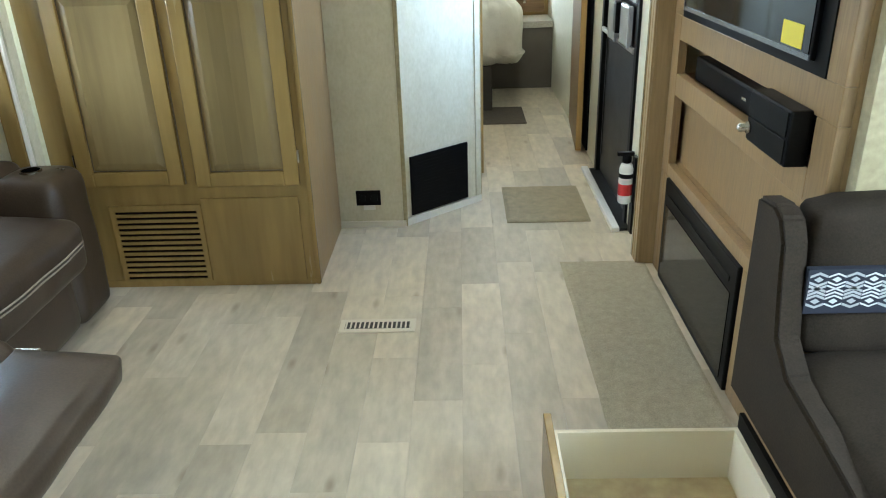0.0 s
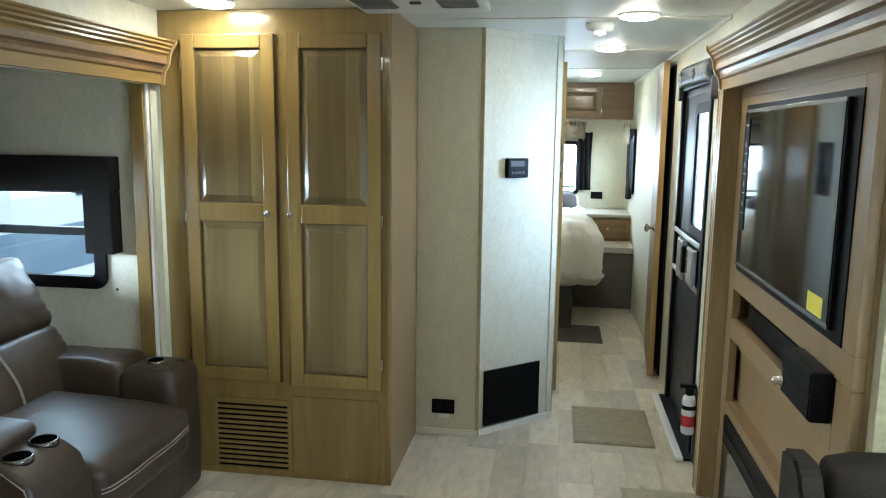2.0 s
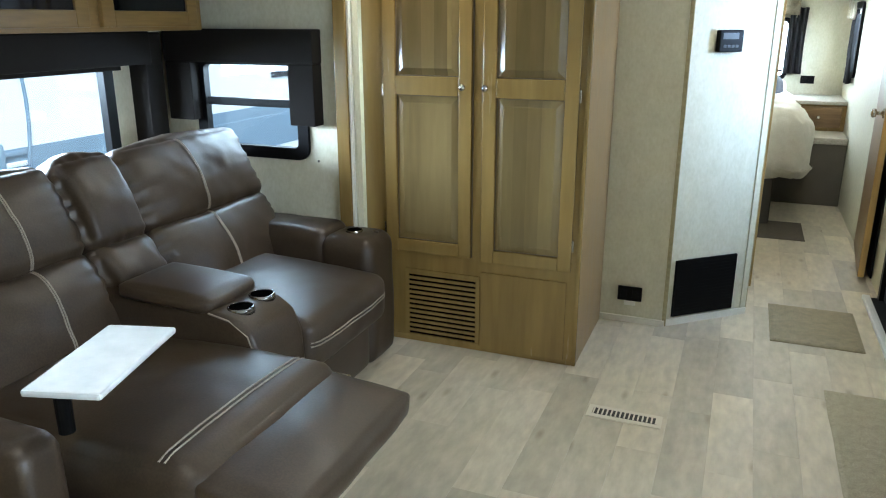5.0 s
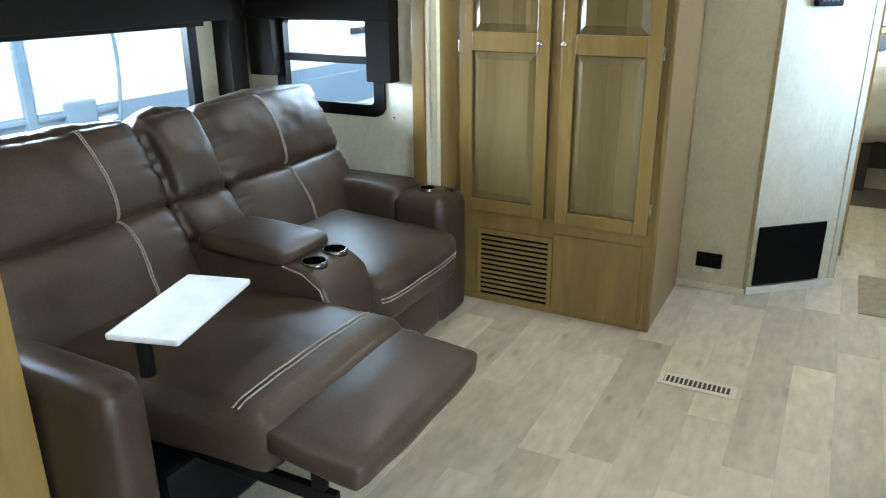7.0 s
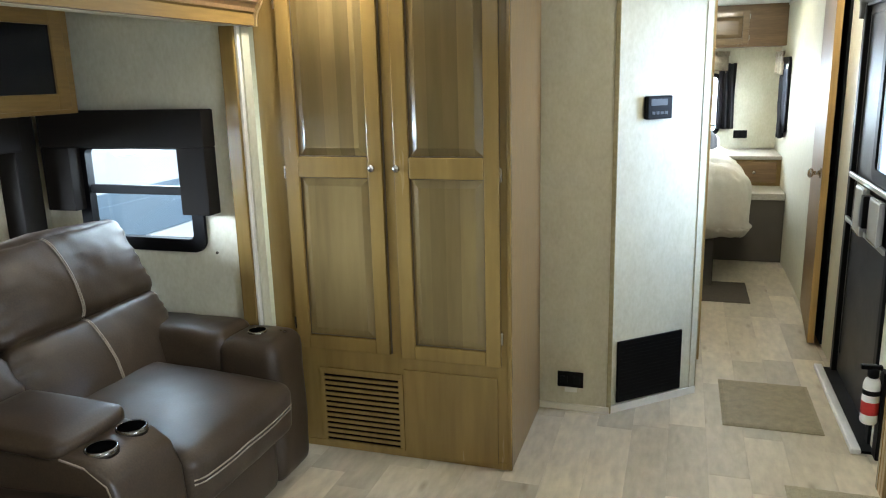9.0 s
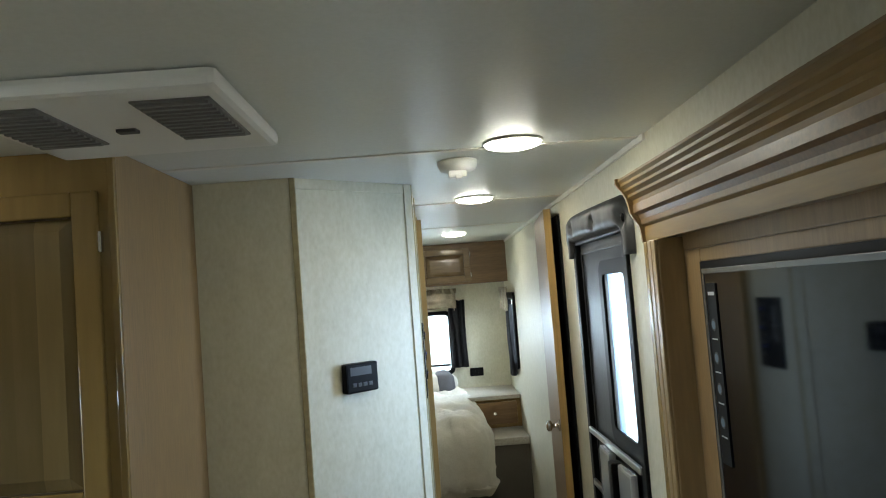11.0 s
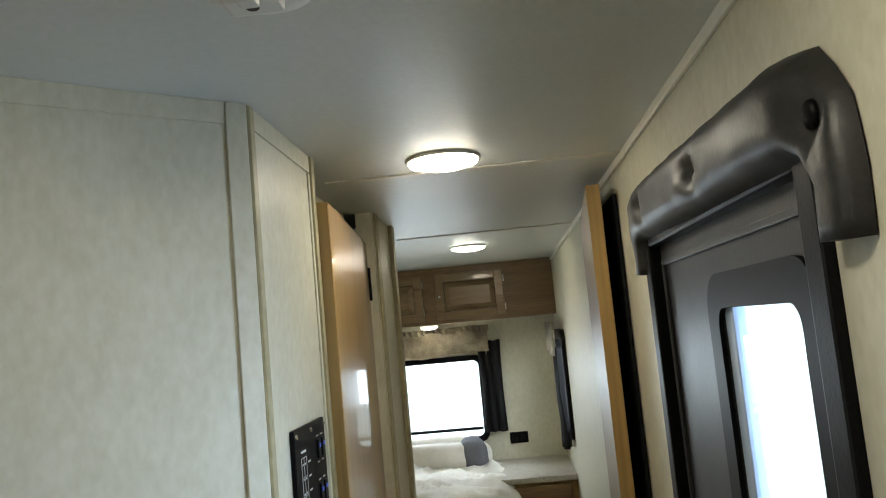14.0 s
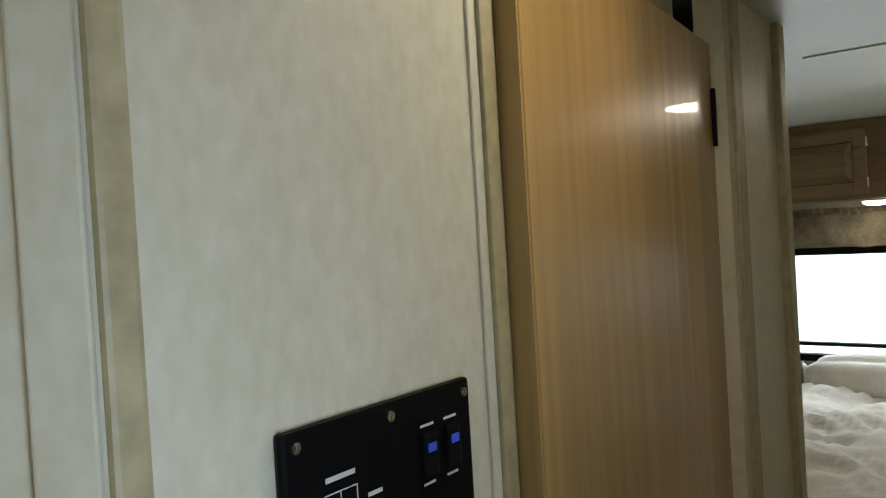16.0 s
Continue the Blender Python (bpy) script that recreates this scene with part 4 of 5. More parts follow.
slider_window("window_1", (-2.52, 0.86), (-1.95, 1.30), "y", 3.352, 1.095, "small black-framed window with a sliding pane", -1)
slider_window("window_2", (1.35, 0.74), (2.99, 1.36), "x", SL - 0.002, 0, "wide black-framed window behind the sofa", 1)
slider_window("window_3", (-0.97, 0.945), (0.18, 1.46), "y", YF - 0.002, 1.012, "black-framed bedroom window with a bright view", -1, 0.022, 0.009)
slider_window("window_4", (7.37, 1.02), (7.87, 1.58), "x", XR - 0.002, 0, "small side window by the bed", -1)
va = thing("window_valance", (-2.2, 3.3, 1.2), "dark brown upholstered box valance round the small window", "valance")
part("top_board", boxes(((-2.65, 3.27, 1.275), (-1.855, 3.348, 1.42)), bev=0.006), M_VALANCE, va)
part("leg", boxes(((-1.985, 3.272, 1.01), (-1.857, 3.348, 1.275)), bev=0.006), M_VALANCE, va)
part("leg", boxes(((-2.648, 3.272, 1.01), (-2.505, 3.348, 1.275)), bev=0.006), M_VALANCE, va)
sn = thing("wall_snap", (-1.895, 3.345, 0.844), "small round tie-back snap on the recess wall", "snap")
part("stud", turned(bmesh.new(), [(0.006, 0), (0.006, 0.003), (0.004, 0.006), (0.001, 0.007)], T((-1.895, 3.35, 0.844)) @ Matrix.Rotation(radians(90), 4, "X"), 16), M_RING, sn, "", True)
va = thing("window_valance", (-2.66, 2.2, 1.3), "dark brown upholstered valance with a roller shade", "valance")
part("top_board", boxes(((SL, 1.33, 1.27), (-2.60, 3.14, 1.41)), bev=0.006), M_VALANCE, va)
part("leg", boxes(((SL, 3.12, 0.72), (-2.62, 3.23, 1.405)), bev=0.008), M_VALANCE, va)
part("roller_shade", boxes(((SL + 0.012, 1.30, 1.245), (SL + 0.024, 3.05, 1.28)), bev=0.003), M_VALANCE, va)
oc = thing("overhead_cabinet", (-2.5, 2.2, 1.4), "golden maple overhead cabinet with dark glass doors", "cabinet")
part("body", boxes(((SL + 0.002, 1.33, 1.415), (-2.375, 3.22, 1.818)), bev=0.004), M_WOODH, oc)
for y0, y1 in ((2.645, 3.17), (2.06, 2.585), (1.475, 2.0)):
    d = part("door", boxes(((-2.375, y0, 1.432), (-2.353, y0 + 0.06, 1.80)), ((-2.375, y1 - 0.06, 1.432), (-2.353, y1, 1.80)), ((-2.375, y0 + 0.06, 1.432), (-2.353, y1 - 0.06, 1.492)), ((-2.375, y0 + 0.06, 1.74), (-2.353, y1 - 0.06, 1.80)), bev=0.004), M_WOODH, oc)
    part("glass", boxes(((-2.372, y0 + 0.055, 1.487), (-2.363, y1 - 0.055, 1.745)), bev=0), M_SCREEN, d, "dark glass door panel")
fc = thing("refrigerator_cabinet", (-2.2, 0.6, 0), "tall maple cabinet side beside the sofa", "cabinet")
part("side_panel", boxes(((-2.70, 1.29, 0.0), (-1.69, 1.325, 1.815)), bev=0.003), M_WOOD, fc)
part("stile", boxes(((-1.69, -0.2, 0.0), (-1.655, 1.327, 1.815)), bev=0.003), M_WOOD, fc)

# ---- entry door ----
DY0, DY1 = 4.01, 4.83
dn = new("door_1")
tagged(dn, "closed charcoal entry door with a tall bright window", "door", kind="structure")
dn.location = (XR, DY0, 0)
part("jamb", boxes(((XR - 0.012, DY0 - 0.02, 0), (XR + 0.04, DY0 + 0.03, 1.815)), ((XR - 0.012, DY1 - 0.03, 0), (XR + 0.04, DY1 + 0.02, 1.815)), ((XR - 0.011, DY0 + 0.03, 1.78), (XR + 0.04, DY1 - 0.03, 1.815)), bev=0.006), M_BLACKM, dn)
lf = part("leaf", boxes(((XR + 0.012, DY0 + 0.03, 0.02), (XR + 0.04, DY1 - 0.03, 1.04)), ((XR + 0.012, DY0 + 0.03, 1.69), (XR + 0.04, DY1 - 0.03, 1.78)), ((XR + 0.012, DY0 + 0.03, 1.04), (XR + 0.04, 4.10, 1.69)), ((XR + 0.012, 4.426, 1.04), (XR + 0.04, DY1 - 0.03, 1.69)), bev=0), M_DOORSKIN, dn)
# the reveal's blue is daylight put into its base colour
part("reveal", boxes(((XR + 0.014, 4.382, 1.04), (XR + 0.038, 4.426, 1.69)), bev=0.006), M_REVEAL, lf, "pale window reveal with daylight blue in its colour")
part("window_surround", ring(bmesh.new(), "x", (4.058, 1.030), (4.478, 1.700), 0.052, 0.06, XR + 0.005, XR + 0.013), M_BLACK, lf, "black rounded window surround")
part("door_ridge", boxes(((XR + 0.006, DY0 + 0.05, 1.74), (XR + 0.012, DY1 - 0.05, 1.752)), ((XR + 0.006, DY0 + 0.05, 0.12), (XR + 0.012, DY0 + 0.07, 1.74)), ((XR + 0.006, DY1 - 0.07, 0.12), (XR + 0.012, DY1 - 0.05, 1.74)), bev=0.002), M_DOORSKIN, lf)
g = part("pane", boxes(((XR + 0.02, 4.09, 1.04), (XR + 0.026, 4.382, 1.69)), bev=0), M_GLASS, lf)
g.visible_shadow = False
for z in (1.015, 0.80):
    part("bar", boxes(((XR - 0.018, DY0 + 0.03, z - 0.012), (XR - 0.004, DY1 - 0.03, z + 0.012)), bev=0.004), M_ALU, dn)
part("latch_cover", boxes(((XR - 0.035, 4.40, 0.785), (XR - 0.004, 4.56, 1.0)), bev=0.012), M_CASE, dn, "smoky clear sliding latch cover")
part("latch_cover", boxes(((XR - 0.030, 4.12, 0.80), (XR - 0.004, 4.30, 0.985)), bev=0.012), M_CASE, dn, "smoky clear sliding latch cover")
part("latch", boxes(((XR - 0.045, 4.32, 0.84), (XR - 0.004, 4.38, 0.98)), bev=0.008), M_BLACK, dn)
part("threshold", boxes(((0.583, 3.905, 0.0), (0.622, 4.85, 0.024)), bev=0.008), M_SILL, dn, "bright aluminium threshold")
part("sill", boxes(((0.622, 3.92, 0.0), (XR + 0.04, 4.84, 0.012)), bev=0.002), M_BLACKM, dn, "black door sill")
cu = thing("door_pad", (XR, 4.42, 1.8), "padded black vinyl bumper tufted over the entry door", "door pad")
spine = [(3.968, 1.700, 0.034), (3.966, 1.755, 0.036), (3.976, 1.800, 0.044), (4.010, 1.832, 0.054), (4.060, 1.838, 0.058), (4.20, 1.841, 0.059), (4.40, 1.845, 0.060),
         (4.60, 1.849, 0.060), (4.76, 1.852, 0.059), (4.825, 1.846, 0.054), (4.866, 1.822, 0.044), (4.884, 1.785, 0.036), (4.890, 1.730, 0.034)]
BUTTONS = ((3.950, 1.816), (4.312, 1.842), (4.70, 1.848))
path = []
for (ya, za, wa), (yb, zb, wb) in zip(spine, spine[1:]):
    steps = max(2, int((Vector((yb - ya, zb - za))).length / 0.018))
    path += [(ya + (yb - ya) * i / steps, za + (zb - za) * i / steps, wa + (wb - wa) * i / steps) for i in range(steps)]
path.append(spine[-1])
bm = bmesh.new()
rows, K = [], 14
path = [(y - 0.028, z, w) for y, z, w in path]
for i, (y, z, w) in enumerate(path):
    pa, pb = path[max(i - 2, 0)], path[min(i + 2, len(path) - 1)]
    tan = Vector((pb[0] - pa[0], pb[1] - pa[1])).normalized()
    side = Vector((-tan.y, tan.x))
    row = []
    for k in range(K + 1):
        u = -1 + 2 * k / K
        q = Vector((y, z)) + side * w * u
        dep = 0.046 * (w / 0.06) * (1 - abs(u) ** 4) + 0.003 * noise.noise(Vector((q.x * 18, q.y * 18, 2)))
        for by, bz in BUTTONS:
            dd = (Vector((by, bz)) - q).length
            dep -= 0.026 * math.exp(-(dd / 0.022) ** 2) + 0.005 * math.exp(-(dd / 0.05) ** 2) * (0.5 + 0.5 * math.sin(8 * math.atan2(q.y - bz, q.x - by)))
        row.append(bm.verts.new((XR - 0.002 - max(dep, 0.0), q.x, q.y)))
    rows.append(row)
for ra, rb in zip(rows, rows[1:]):
    for k in range(K):
        bm.faces.new((ra[k], ra[k + 1], rb[k + 1], rb[k]))
for row in (rows[0], rows[-1]):
    bm.faces.new(row)
pd = part("pad", bm, M_VINYL, cu, "", True)
for y, z in BUTTONS:
    part("button", turned(bmesh.new(), [(0.014, 0), (0.013, 0.005), (0.007, 0.008), (0.001, 0.009)], Matrix.Translation((XR - 0.020, y, z)) @ Matrix.Rotation(radians(-90), 4, "Y"), 16), M_BLACK, pd, "", True)
fe = thing("fire_extinguisher", (0.60, 3.84, 0.1), "small white fire extinguisher with black cap and red label", "fire extinguisher")
FX, FY = 0.622, 3.86
part("cylinder", turned(bmesh.new(), [(0.026, 0.165), (0.031, 0.172), (0.031, 0.325), (0.025, 0.345), (0.012, 0.352)], T((FX, FY, 0)), 24), M_WHITE, fe, "", True)
part("label", turned(bmesh.new(), [(0.0312, 0.205), (0.0315, 0.207), (0.0315, 0.255), (0.0312, 0.257)], T((FX, FY, 0)), 24), M_RED, fe, "red and white label")
part("valve", turned(bmesh.new(), [(0.013, 0.35), (0.021, 0.356), (0.021, 0.385), (0.014, 0.392)], T((FX, FY, 0)), 18), M_BLACK, fe, "", True)
part("lever", boxes(((FX - 0.045, FY - 0.012, 0.385), (FX + 0.03, FY + 0.012, 0.402)), bev=0.004), M_BLACK, fe)
part("bracket", boxes(((FX + 0.03, FY - 0.03, 0.02), (XR, FY + 0.03, 0.38)), bev=0.003), M_BLACK, fe, "black wall bracket")
part("band", turned(bmesh.new(), [(0.0312, 0.285), (0.0316, 0.287), (0.0316, 0.303), (0.0312, 0.305)], T((FX, FY, 0)), 24), M_BLACK, fe)

# ---- hall: control panel, bathroom door, bedroom door ----
cp = thing("control_panel", (0, 4.59, 1.4), "black monitor panel with blue-lit rocker switches", "control panel")
part("plate", boxes(((-0.0120, 4.484, 1.235), (-0.0035, 4.690, 1.512)), bev=0.005), M_BLACK, cp)
for y in (4.495, 4.587, 4.679):
    for z in (1.246, 1.501):
        part("screw", turned(bmesh.new(), [(0.0042, 0), (0.004, 0.0025), (0.001, 0.003)], T((-0.0035, y, z)) @ Matrix.Rotation(radians(90), 4, "Y"), 12), M_CHROME, cp)
for y, z in ((4.630, 1.462), (4.660, 1.462), (4.630, 1.385), (4.660, 1.385), (4.630, 1.310), (4.660, 1.310)):
    sw = part("rocker_switch", boxes(((-0.0035, y - 0.009, z - 0.017), (0.0010, y + 0.009, z + 0.017)), bev=0.003), M_BLACKM, cp)
    part("light", boxes(((0.0010, y - 0.005, z + 0.002), (0.0020, y + 0.005, z + 0.009)), bev=0.001), M_BLUE, sw, "small blue light")
    part("marking", boxes(((-0.0035, y - 0.008, z + 0.0215), (-0.0029, y + 0.008, z + 0.0235)), bev=0), M_PRINT, cp)
    part("marking", boxes(((-0.0035, y - 0.007, z - 0.0245), (-0.0029, y + 0.007, z - 0.0225)), bev=0), M_PRINT, cp)
gl = [((-0.0035, y, 1.335), (-0.0029, y + 0.0009, 1.462)) for y in (4.518, 4.533, 4.549)]
gl += [((-0.0035, 4.5189, 1.335 + k * 0.0316), (-0.0029, 4.549, 1.3358 + k * 0.0316)) for k in range(5)]
part("gauge", boxes(*gl, bev=0), M_PRINT, cp, "printed tank gauge frame")
for i in range(5):
    z = 1.449 - i * 0.024
    part("marking", boxes(((-0.0035, 4.560, z), (-0.0029, 4.575, z + 0.003)), bev=0), M_PRINT, cp)
    part("marking", boxes(((-0.0035, 4.523, z), (-0.0029, 4.529, z + 0.003)), bev=0), M_PRINT, cp)
    part("marking", boxes(((-0.0035, 4.538, z), (-0.0029, 4.544, z + 0.003)), bev=0), M_PRINT, cp)
part("marking", boxes(((-0.0035, 4.520, 1.470), (-0.0029, 4.548, 1.4735)), bev=0), M_PRINT, cp)


def swing_door(name, hinge, yaw, w, z0, z1, t, label, face, edge):
    o = new(name)
    o.location = (hinge[0], hinge[1], 0)
    o.rotation_euler = (0, 0, radians(yaw))
    tagged(o, label, "door", kind="structure")

    def add(nm, bm, mt, lab="", sm=False):
        p = part(nm, bm, mt, None, lab, sm)
        p.parent = o
        return p
    add("leaf", boxes(((0.004, 0, z0), (w - 0.004, t, z1)), bev=0.002), face)
    add("edge_band", boxes(((w - 0.004, 0.001, z0), (w, t - 0.001, z1)), bev=0), edge, "golden edge band")
    return o, add


b1, add = swing_door("door_2", (-0.065, 5.50), -90 + 4.4, 0.735, 0.02, 1.938, 0.026, "oak veneer bathroom door, nearly closed", M_OAK, M_OAK)
add("strike", boxes(((0.01, 0.026, 1.76), (0.016, 0.034, 1.86)), bev=0.002), M_BLACK)
b2, add = swing_door("door_3", (0.655, 5.92), -90 - 4.6, 0.75, 0.02, 1.985, 0.035, "oak veneer bedroom door folded back open", M_LAM, M_OAK)
for sgn, y in ((1, 0.035), (-1, 0.0)):
    m = T((0.69, y, 0.96)) @ Matrix.Rotation(radians(-90 * sgn), 4, "X")
    add("knob", turned(bmesh.new(), [(0.028, 0), (0.026, 0.006), (0.011, 0.010), (0.010, 0.035), (0.024, 0.042), (0.026, 0.055), (0.018, 0.064), (0.001, 0.066)], m, 20), M_CHROME, "brushed-nickel door knob", True)
# black sheet laid on the wall to paint the darkness of an opening
solid("door_recess_shade", boxes(((XR - 0.012, 5.16, 0.02), (XR - 0.002, 5.85, 1.955)), bev=0.002), M_BLACKM, "black sheet for the dark opening behind the bedroom door", "wall panel")

# ---- bedroom ----
bed = thing("bed", (-0.55, 7.2, 0), "queen bed with a rumpled cream quilt on a dark base", "bed")
part("base", boxes(((-1.25, 6.32, 0.0), (0.13, YF - 0.03, 0.34)), bev=0.01), M_SKIRT, bed)
bm = pillow(bmesh.new(), (1.58, 1.86, 0.50), T((-0.45, 7.20, 0.54)), 0.15, 0.03, 56, 0.0)
for vv in bm.verts:
    c2 = vv.co
    c2.z += 0.045 * noise.noise(Vector((c2.x * 4, c2.y * 4, 0))) + 0.06 * (0.5 - abs(noise.noise(Vector((c2.x * 7 + c2.y * 3, c2.y * 6, 3))))) + 0.030 * (0.4 - abs(noise.noise(Vector((c2.x * 11 - c2.y * 6, c2.y * 9 + c2.x * 4, 6))))) + 0.006 * noise.noise(Vector((c2.x * 27, c2.y * 27, 5)))
    c2.x += 0.03 * noise.noise(Vector((c2.y * 7, c2.z * 2, 9))) * (1 if c2.x > 0.1 else 0)
    if c2.z < 0.42:
        c2.x += 0.03 * (1 if c2.x > -0.45 else -1)
part("quilt", bm, M_QUILT, bed, "rumpled cream quilt", True)
for x, z, nm in ((-0.13, 0.86, 3), (-0.75, 0.86, 8)):
    pl = thing("pillow", (x, 7.93, z), "cream pillow with a charcoal end panel against the wall", "pillow", "bed pillows")
    m, size = T((x, 7.97, z)) @ Matrix.Rotation(radians(-20), 4, "X"), (0.60, 0.15, 0.22)
    part("cushion", pillow(bmesh.new(), size, m, 0.07, 0.03, 16, 0.012, nm), M_QUILT, pl, "", True)
    m2 = m @ T((0.205, 0, 0))
    part("end_panel", pillow(bmesh.new(), (0.195, 0.166, 0.234), m2, 0.075, 0.012, 12, 0.010, nm), M_PGREY, pl, "charcoal end panel", True)
ns = thing("nightstand", (0.45, 7.8, 0), "wooden nightstand with a grey top and one drawer", "nightstand")
part("top", boxes(((0.215, 7.50, 0.775), (XR - 0.001, YF, 0.805)), bev=0.006), M_TOP, ns)
part("body", boxes(((0.24, 7.53, 0.555), (XR - 0.001, YF, 0.775)), bev=0.003), M_WOODH, ns)
dd = part("drawer", boxes(((0.285, 7.512, 0.585), (XR - 0.035, 7.53, 0.755)), bev=0.005), M_DARKW, ns)
knob(dd, 0.46, 7.512, 0.67)
st = thing("bed_step", (0.5, 7.4, 0), "taupe carpeted box step beside the bed", "step box")
part("body", boxes(((0.16, 7.12, 0.0), (XR - 0.002, YF, 0.50)), bev=0.006), M_TAUPE, st)
part("top", boxes(((0.155, 7.11, 0.501), (XR - 0.002, YF, 0.553)), bev=0.006), M_TOP, st, "pale grey step top")
bc = thing("bedroom_cabinet", (-0.5, 7.95, 1.7), "dark wood overhead cabinet above the bed window", "cabinet")
part("body", boxes(((XL + 0.002, 7.77, 1.69), (XR - 0.001, YF, H - 0.002)), bev=0.003), M_DARKW, bc)
for x0, x1 in ((-0.04, 0.37), (-0.53, -0.12)):
    d = raised_door(bc, x0, x1, 1.71, 1.985, 7.75, [], M_BEDDOOR, M_BEDDOOR, 0.05)
    knob(d, x0 + 0.025, 7.75, 1.85, 0.010)
    for z in (1.76, 1.93):
        part("hinge", boxes(((x1 - 0.002, 7.752, z - 0.02), (x1 + 0.008, 7.768, z + 0.02)), bev=0.002), M_CHROME, d)


def drape(bm, a0, a1, z0, z1, axis, at, out, folds, depth, z_taper=0.0, seed=0, scallop=0.0):
    """A gathered cloth between a0 and a1 hanging from z1 to z0."""
    nu, nv = folds * 6, 12
    grid = []
    for j in range(nv + 1):
        k = j / nv
        row = []
        for i in range(nu + 1):
            u = i / nu
            a = a0 + (a1 - a0) * u
            a += (a1 - a0) * z_taper * (0.5 - u) * math.sin(math.pi * k)
            d = depth * (0.5 + 0.5 * math.sin(u * folds * 2 * math.pi + 0.6 * math.sin(k * 3 + seed))) + 0.006 * noise.noise(Vector((u * 8, k * 5, seed)))
            z = z1 + (z0 - z1) * k + 0.006 * noise.noise(Vector((u * 5, k * 3, seed + 4)))
            z += k * scallop * abs(math.sin(u * folds * 1.1 + seed))
            q = (at + out * (0.012 + d), a, z) if axis == "x" else (a, at + out * (0.012 + d), z)
            row.append(bm.verts.new(q))
        grid.append(row)
    for j in range(nv):
        for i in range(nu):
            bm.faces.new((grid[j][i], grid[j][i + 1], grid[j + 1][i + 1], grid[j + 1][i]))
    r = bmesh.ops.solidify(bm, geom=list(bm.faces), thickness=0.004)
    return bm


cw = thing("curtains", (-0.3, YF, 1.3), "charcoal side curtain under a gathered damask valance", "curtain")
part("panel", drape(bmesh.new(), 0.165, 0.315, 0.985, 1.56, "y", YF, -1, 3, 0.045, 0.1, 2), M_CURT, cw, "charcoal gathered panel", True)
part("valance", drape(bmesh.new(), -1.05, 0.24, 1.475, 1.635, "y", YF - 0.05, -1, 6, 0.026, 0.0, 5, 0.022), M_DAMASK, cw, "beige patterned gathered valance", True)
part("header", drape(bmesh.new(), -1.06, 0.25, 1.622, 1.662, "y", YF - 0.05, -1, 34, 0.022, 0.0, 2, 0.0), M_DAMASK, cw, "ruffled beige header", True)
part("return_flap", drape(bmesh.new(), YF - 0.075, YF - 0.004, 1.475, 1.64, "x", 0.24, -1, 1, 0.01, 0.0, 3), M_DAMASK, cw, "", True)
cw = thing("curtains", (XR, 7.5, 1.3), "charcoal side curtain under a short damask valance", "curtain")
part("panel", drape(bmesh.new(), 7.40, 7.60, 0.96, 1.50, "x", XR, -1, 3, 0.05, 0.1, 7), M_CURT, cw, "charcoal gathered panel", True)
part("valance", drape(bmesh.new(), 7.36, 7.90, 1.45, 1.615, "x", XR - 0.04, -1, 3, 0.026, 0.0, 9, 0.02), M_DAMASK, cw, "beige patterned gathered valance", True)
part("header", drape(bmesh.new(), 7.355, 7.905, 1.60, 1.642, "x", XR - 0.04, -1, 15, 0.022, 0.0, 4, 0.0), M_DAMASK, cw, "ruffled beige header", True)

# ---- floor things ----
def rug(name, x0, x1, y0, y1, h, mt, label):
    bm = bmesh.new()
    bmesh.ops.create_grid(bm, x_segments=24, y_segments=36, size=0.5)
    for q in bm.verts:
        u, w = q.co.x, q.co.y
        edge = min(0.5 - abs(u), 0.5 - abs(w))
        q.co = Vector((x0 + (u + 0.5) * (x1 - x0) + 0.004 * noise.noise(Vector((w * 30, 0, 1))), y0 + (w + 0.5) * (y1 - y0) + 0.004 * noise.noise(Vector((u * 30, 5, 1))), h * (0.4 if edge < 0.01 else 1) + 0.001 * noise.noise(Vector((u * 20, w * 20, 2)))))
    r = bmesh.ops.extrude_face_region(bm, geom=list(bm.faces))
    for q in r["geom"]:
        if isinstance(q, bmesh.types.BMVert):
            q.co.z = 0.0005
    return solid(name, bm, mt, label, "rug")


rug("carpet_runner", 0.305, 0.66, -0.25, 3.585, 0.008, M_CARPET, "narrow taupe carpet strip along the slide-out")
rug("carpet_strip", -1.69, -1.36, 1.33, 2.24, 0.008, M_CARPET, "taupe carpet strip in front of the sofa slide-out")
# thin dark brown rectangle over the planks at the bed's foot
rug("bed_foot_patch", -0.02, 0.36, 5.92, 6.44, 0.006, M_FLOORPATCH, "dark brown flat patch on the floor at the foot of the bed")
rug("door_mat", 0.108, 0.512, 4.045, 4.560, 0.010, M_MAT, "small brown door mat inside the entry")
rg = thing("floor_register", (-0.425, 3.065, 0), "cream floor register with dark slots", "vent")
part("frame", boxes(((-0.565, 3.018, 0.0), (-0.285, 3.112, 0.005)), bev=0.002), M_REG, rg)
# flat dark field under the bars paints the shade in the slots
part("slot_field", boxes(((-0.545, 3.042, 0.005), (-0.302, 3.088, 0.006)), bev=0), M_SLOT_SHADE, rg)
for i in range(15):
    x = -0.543 + i * 0.0168
    part("bar", boxes(((x, 3.042, 0.006), (x + 0.006, 3.088, 0.0075)), bev=0), M_REG, rg)

# ---- outside ----
solid("ground", boxes(((-400, -400, -0.95), (400, 400, -0.85)), bev=0), M_GRAVEL, "pale gravel lot", "ground", "structure")


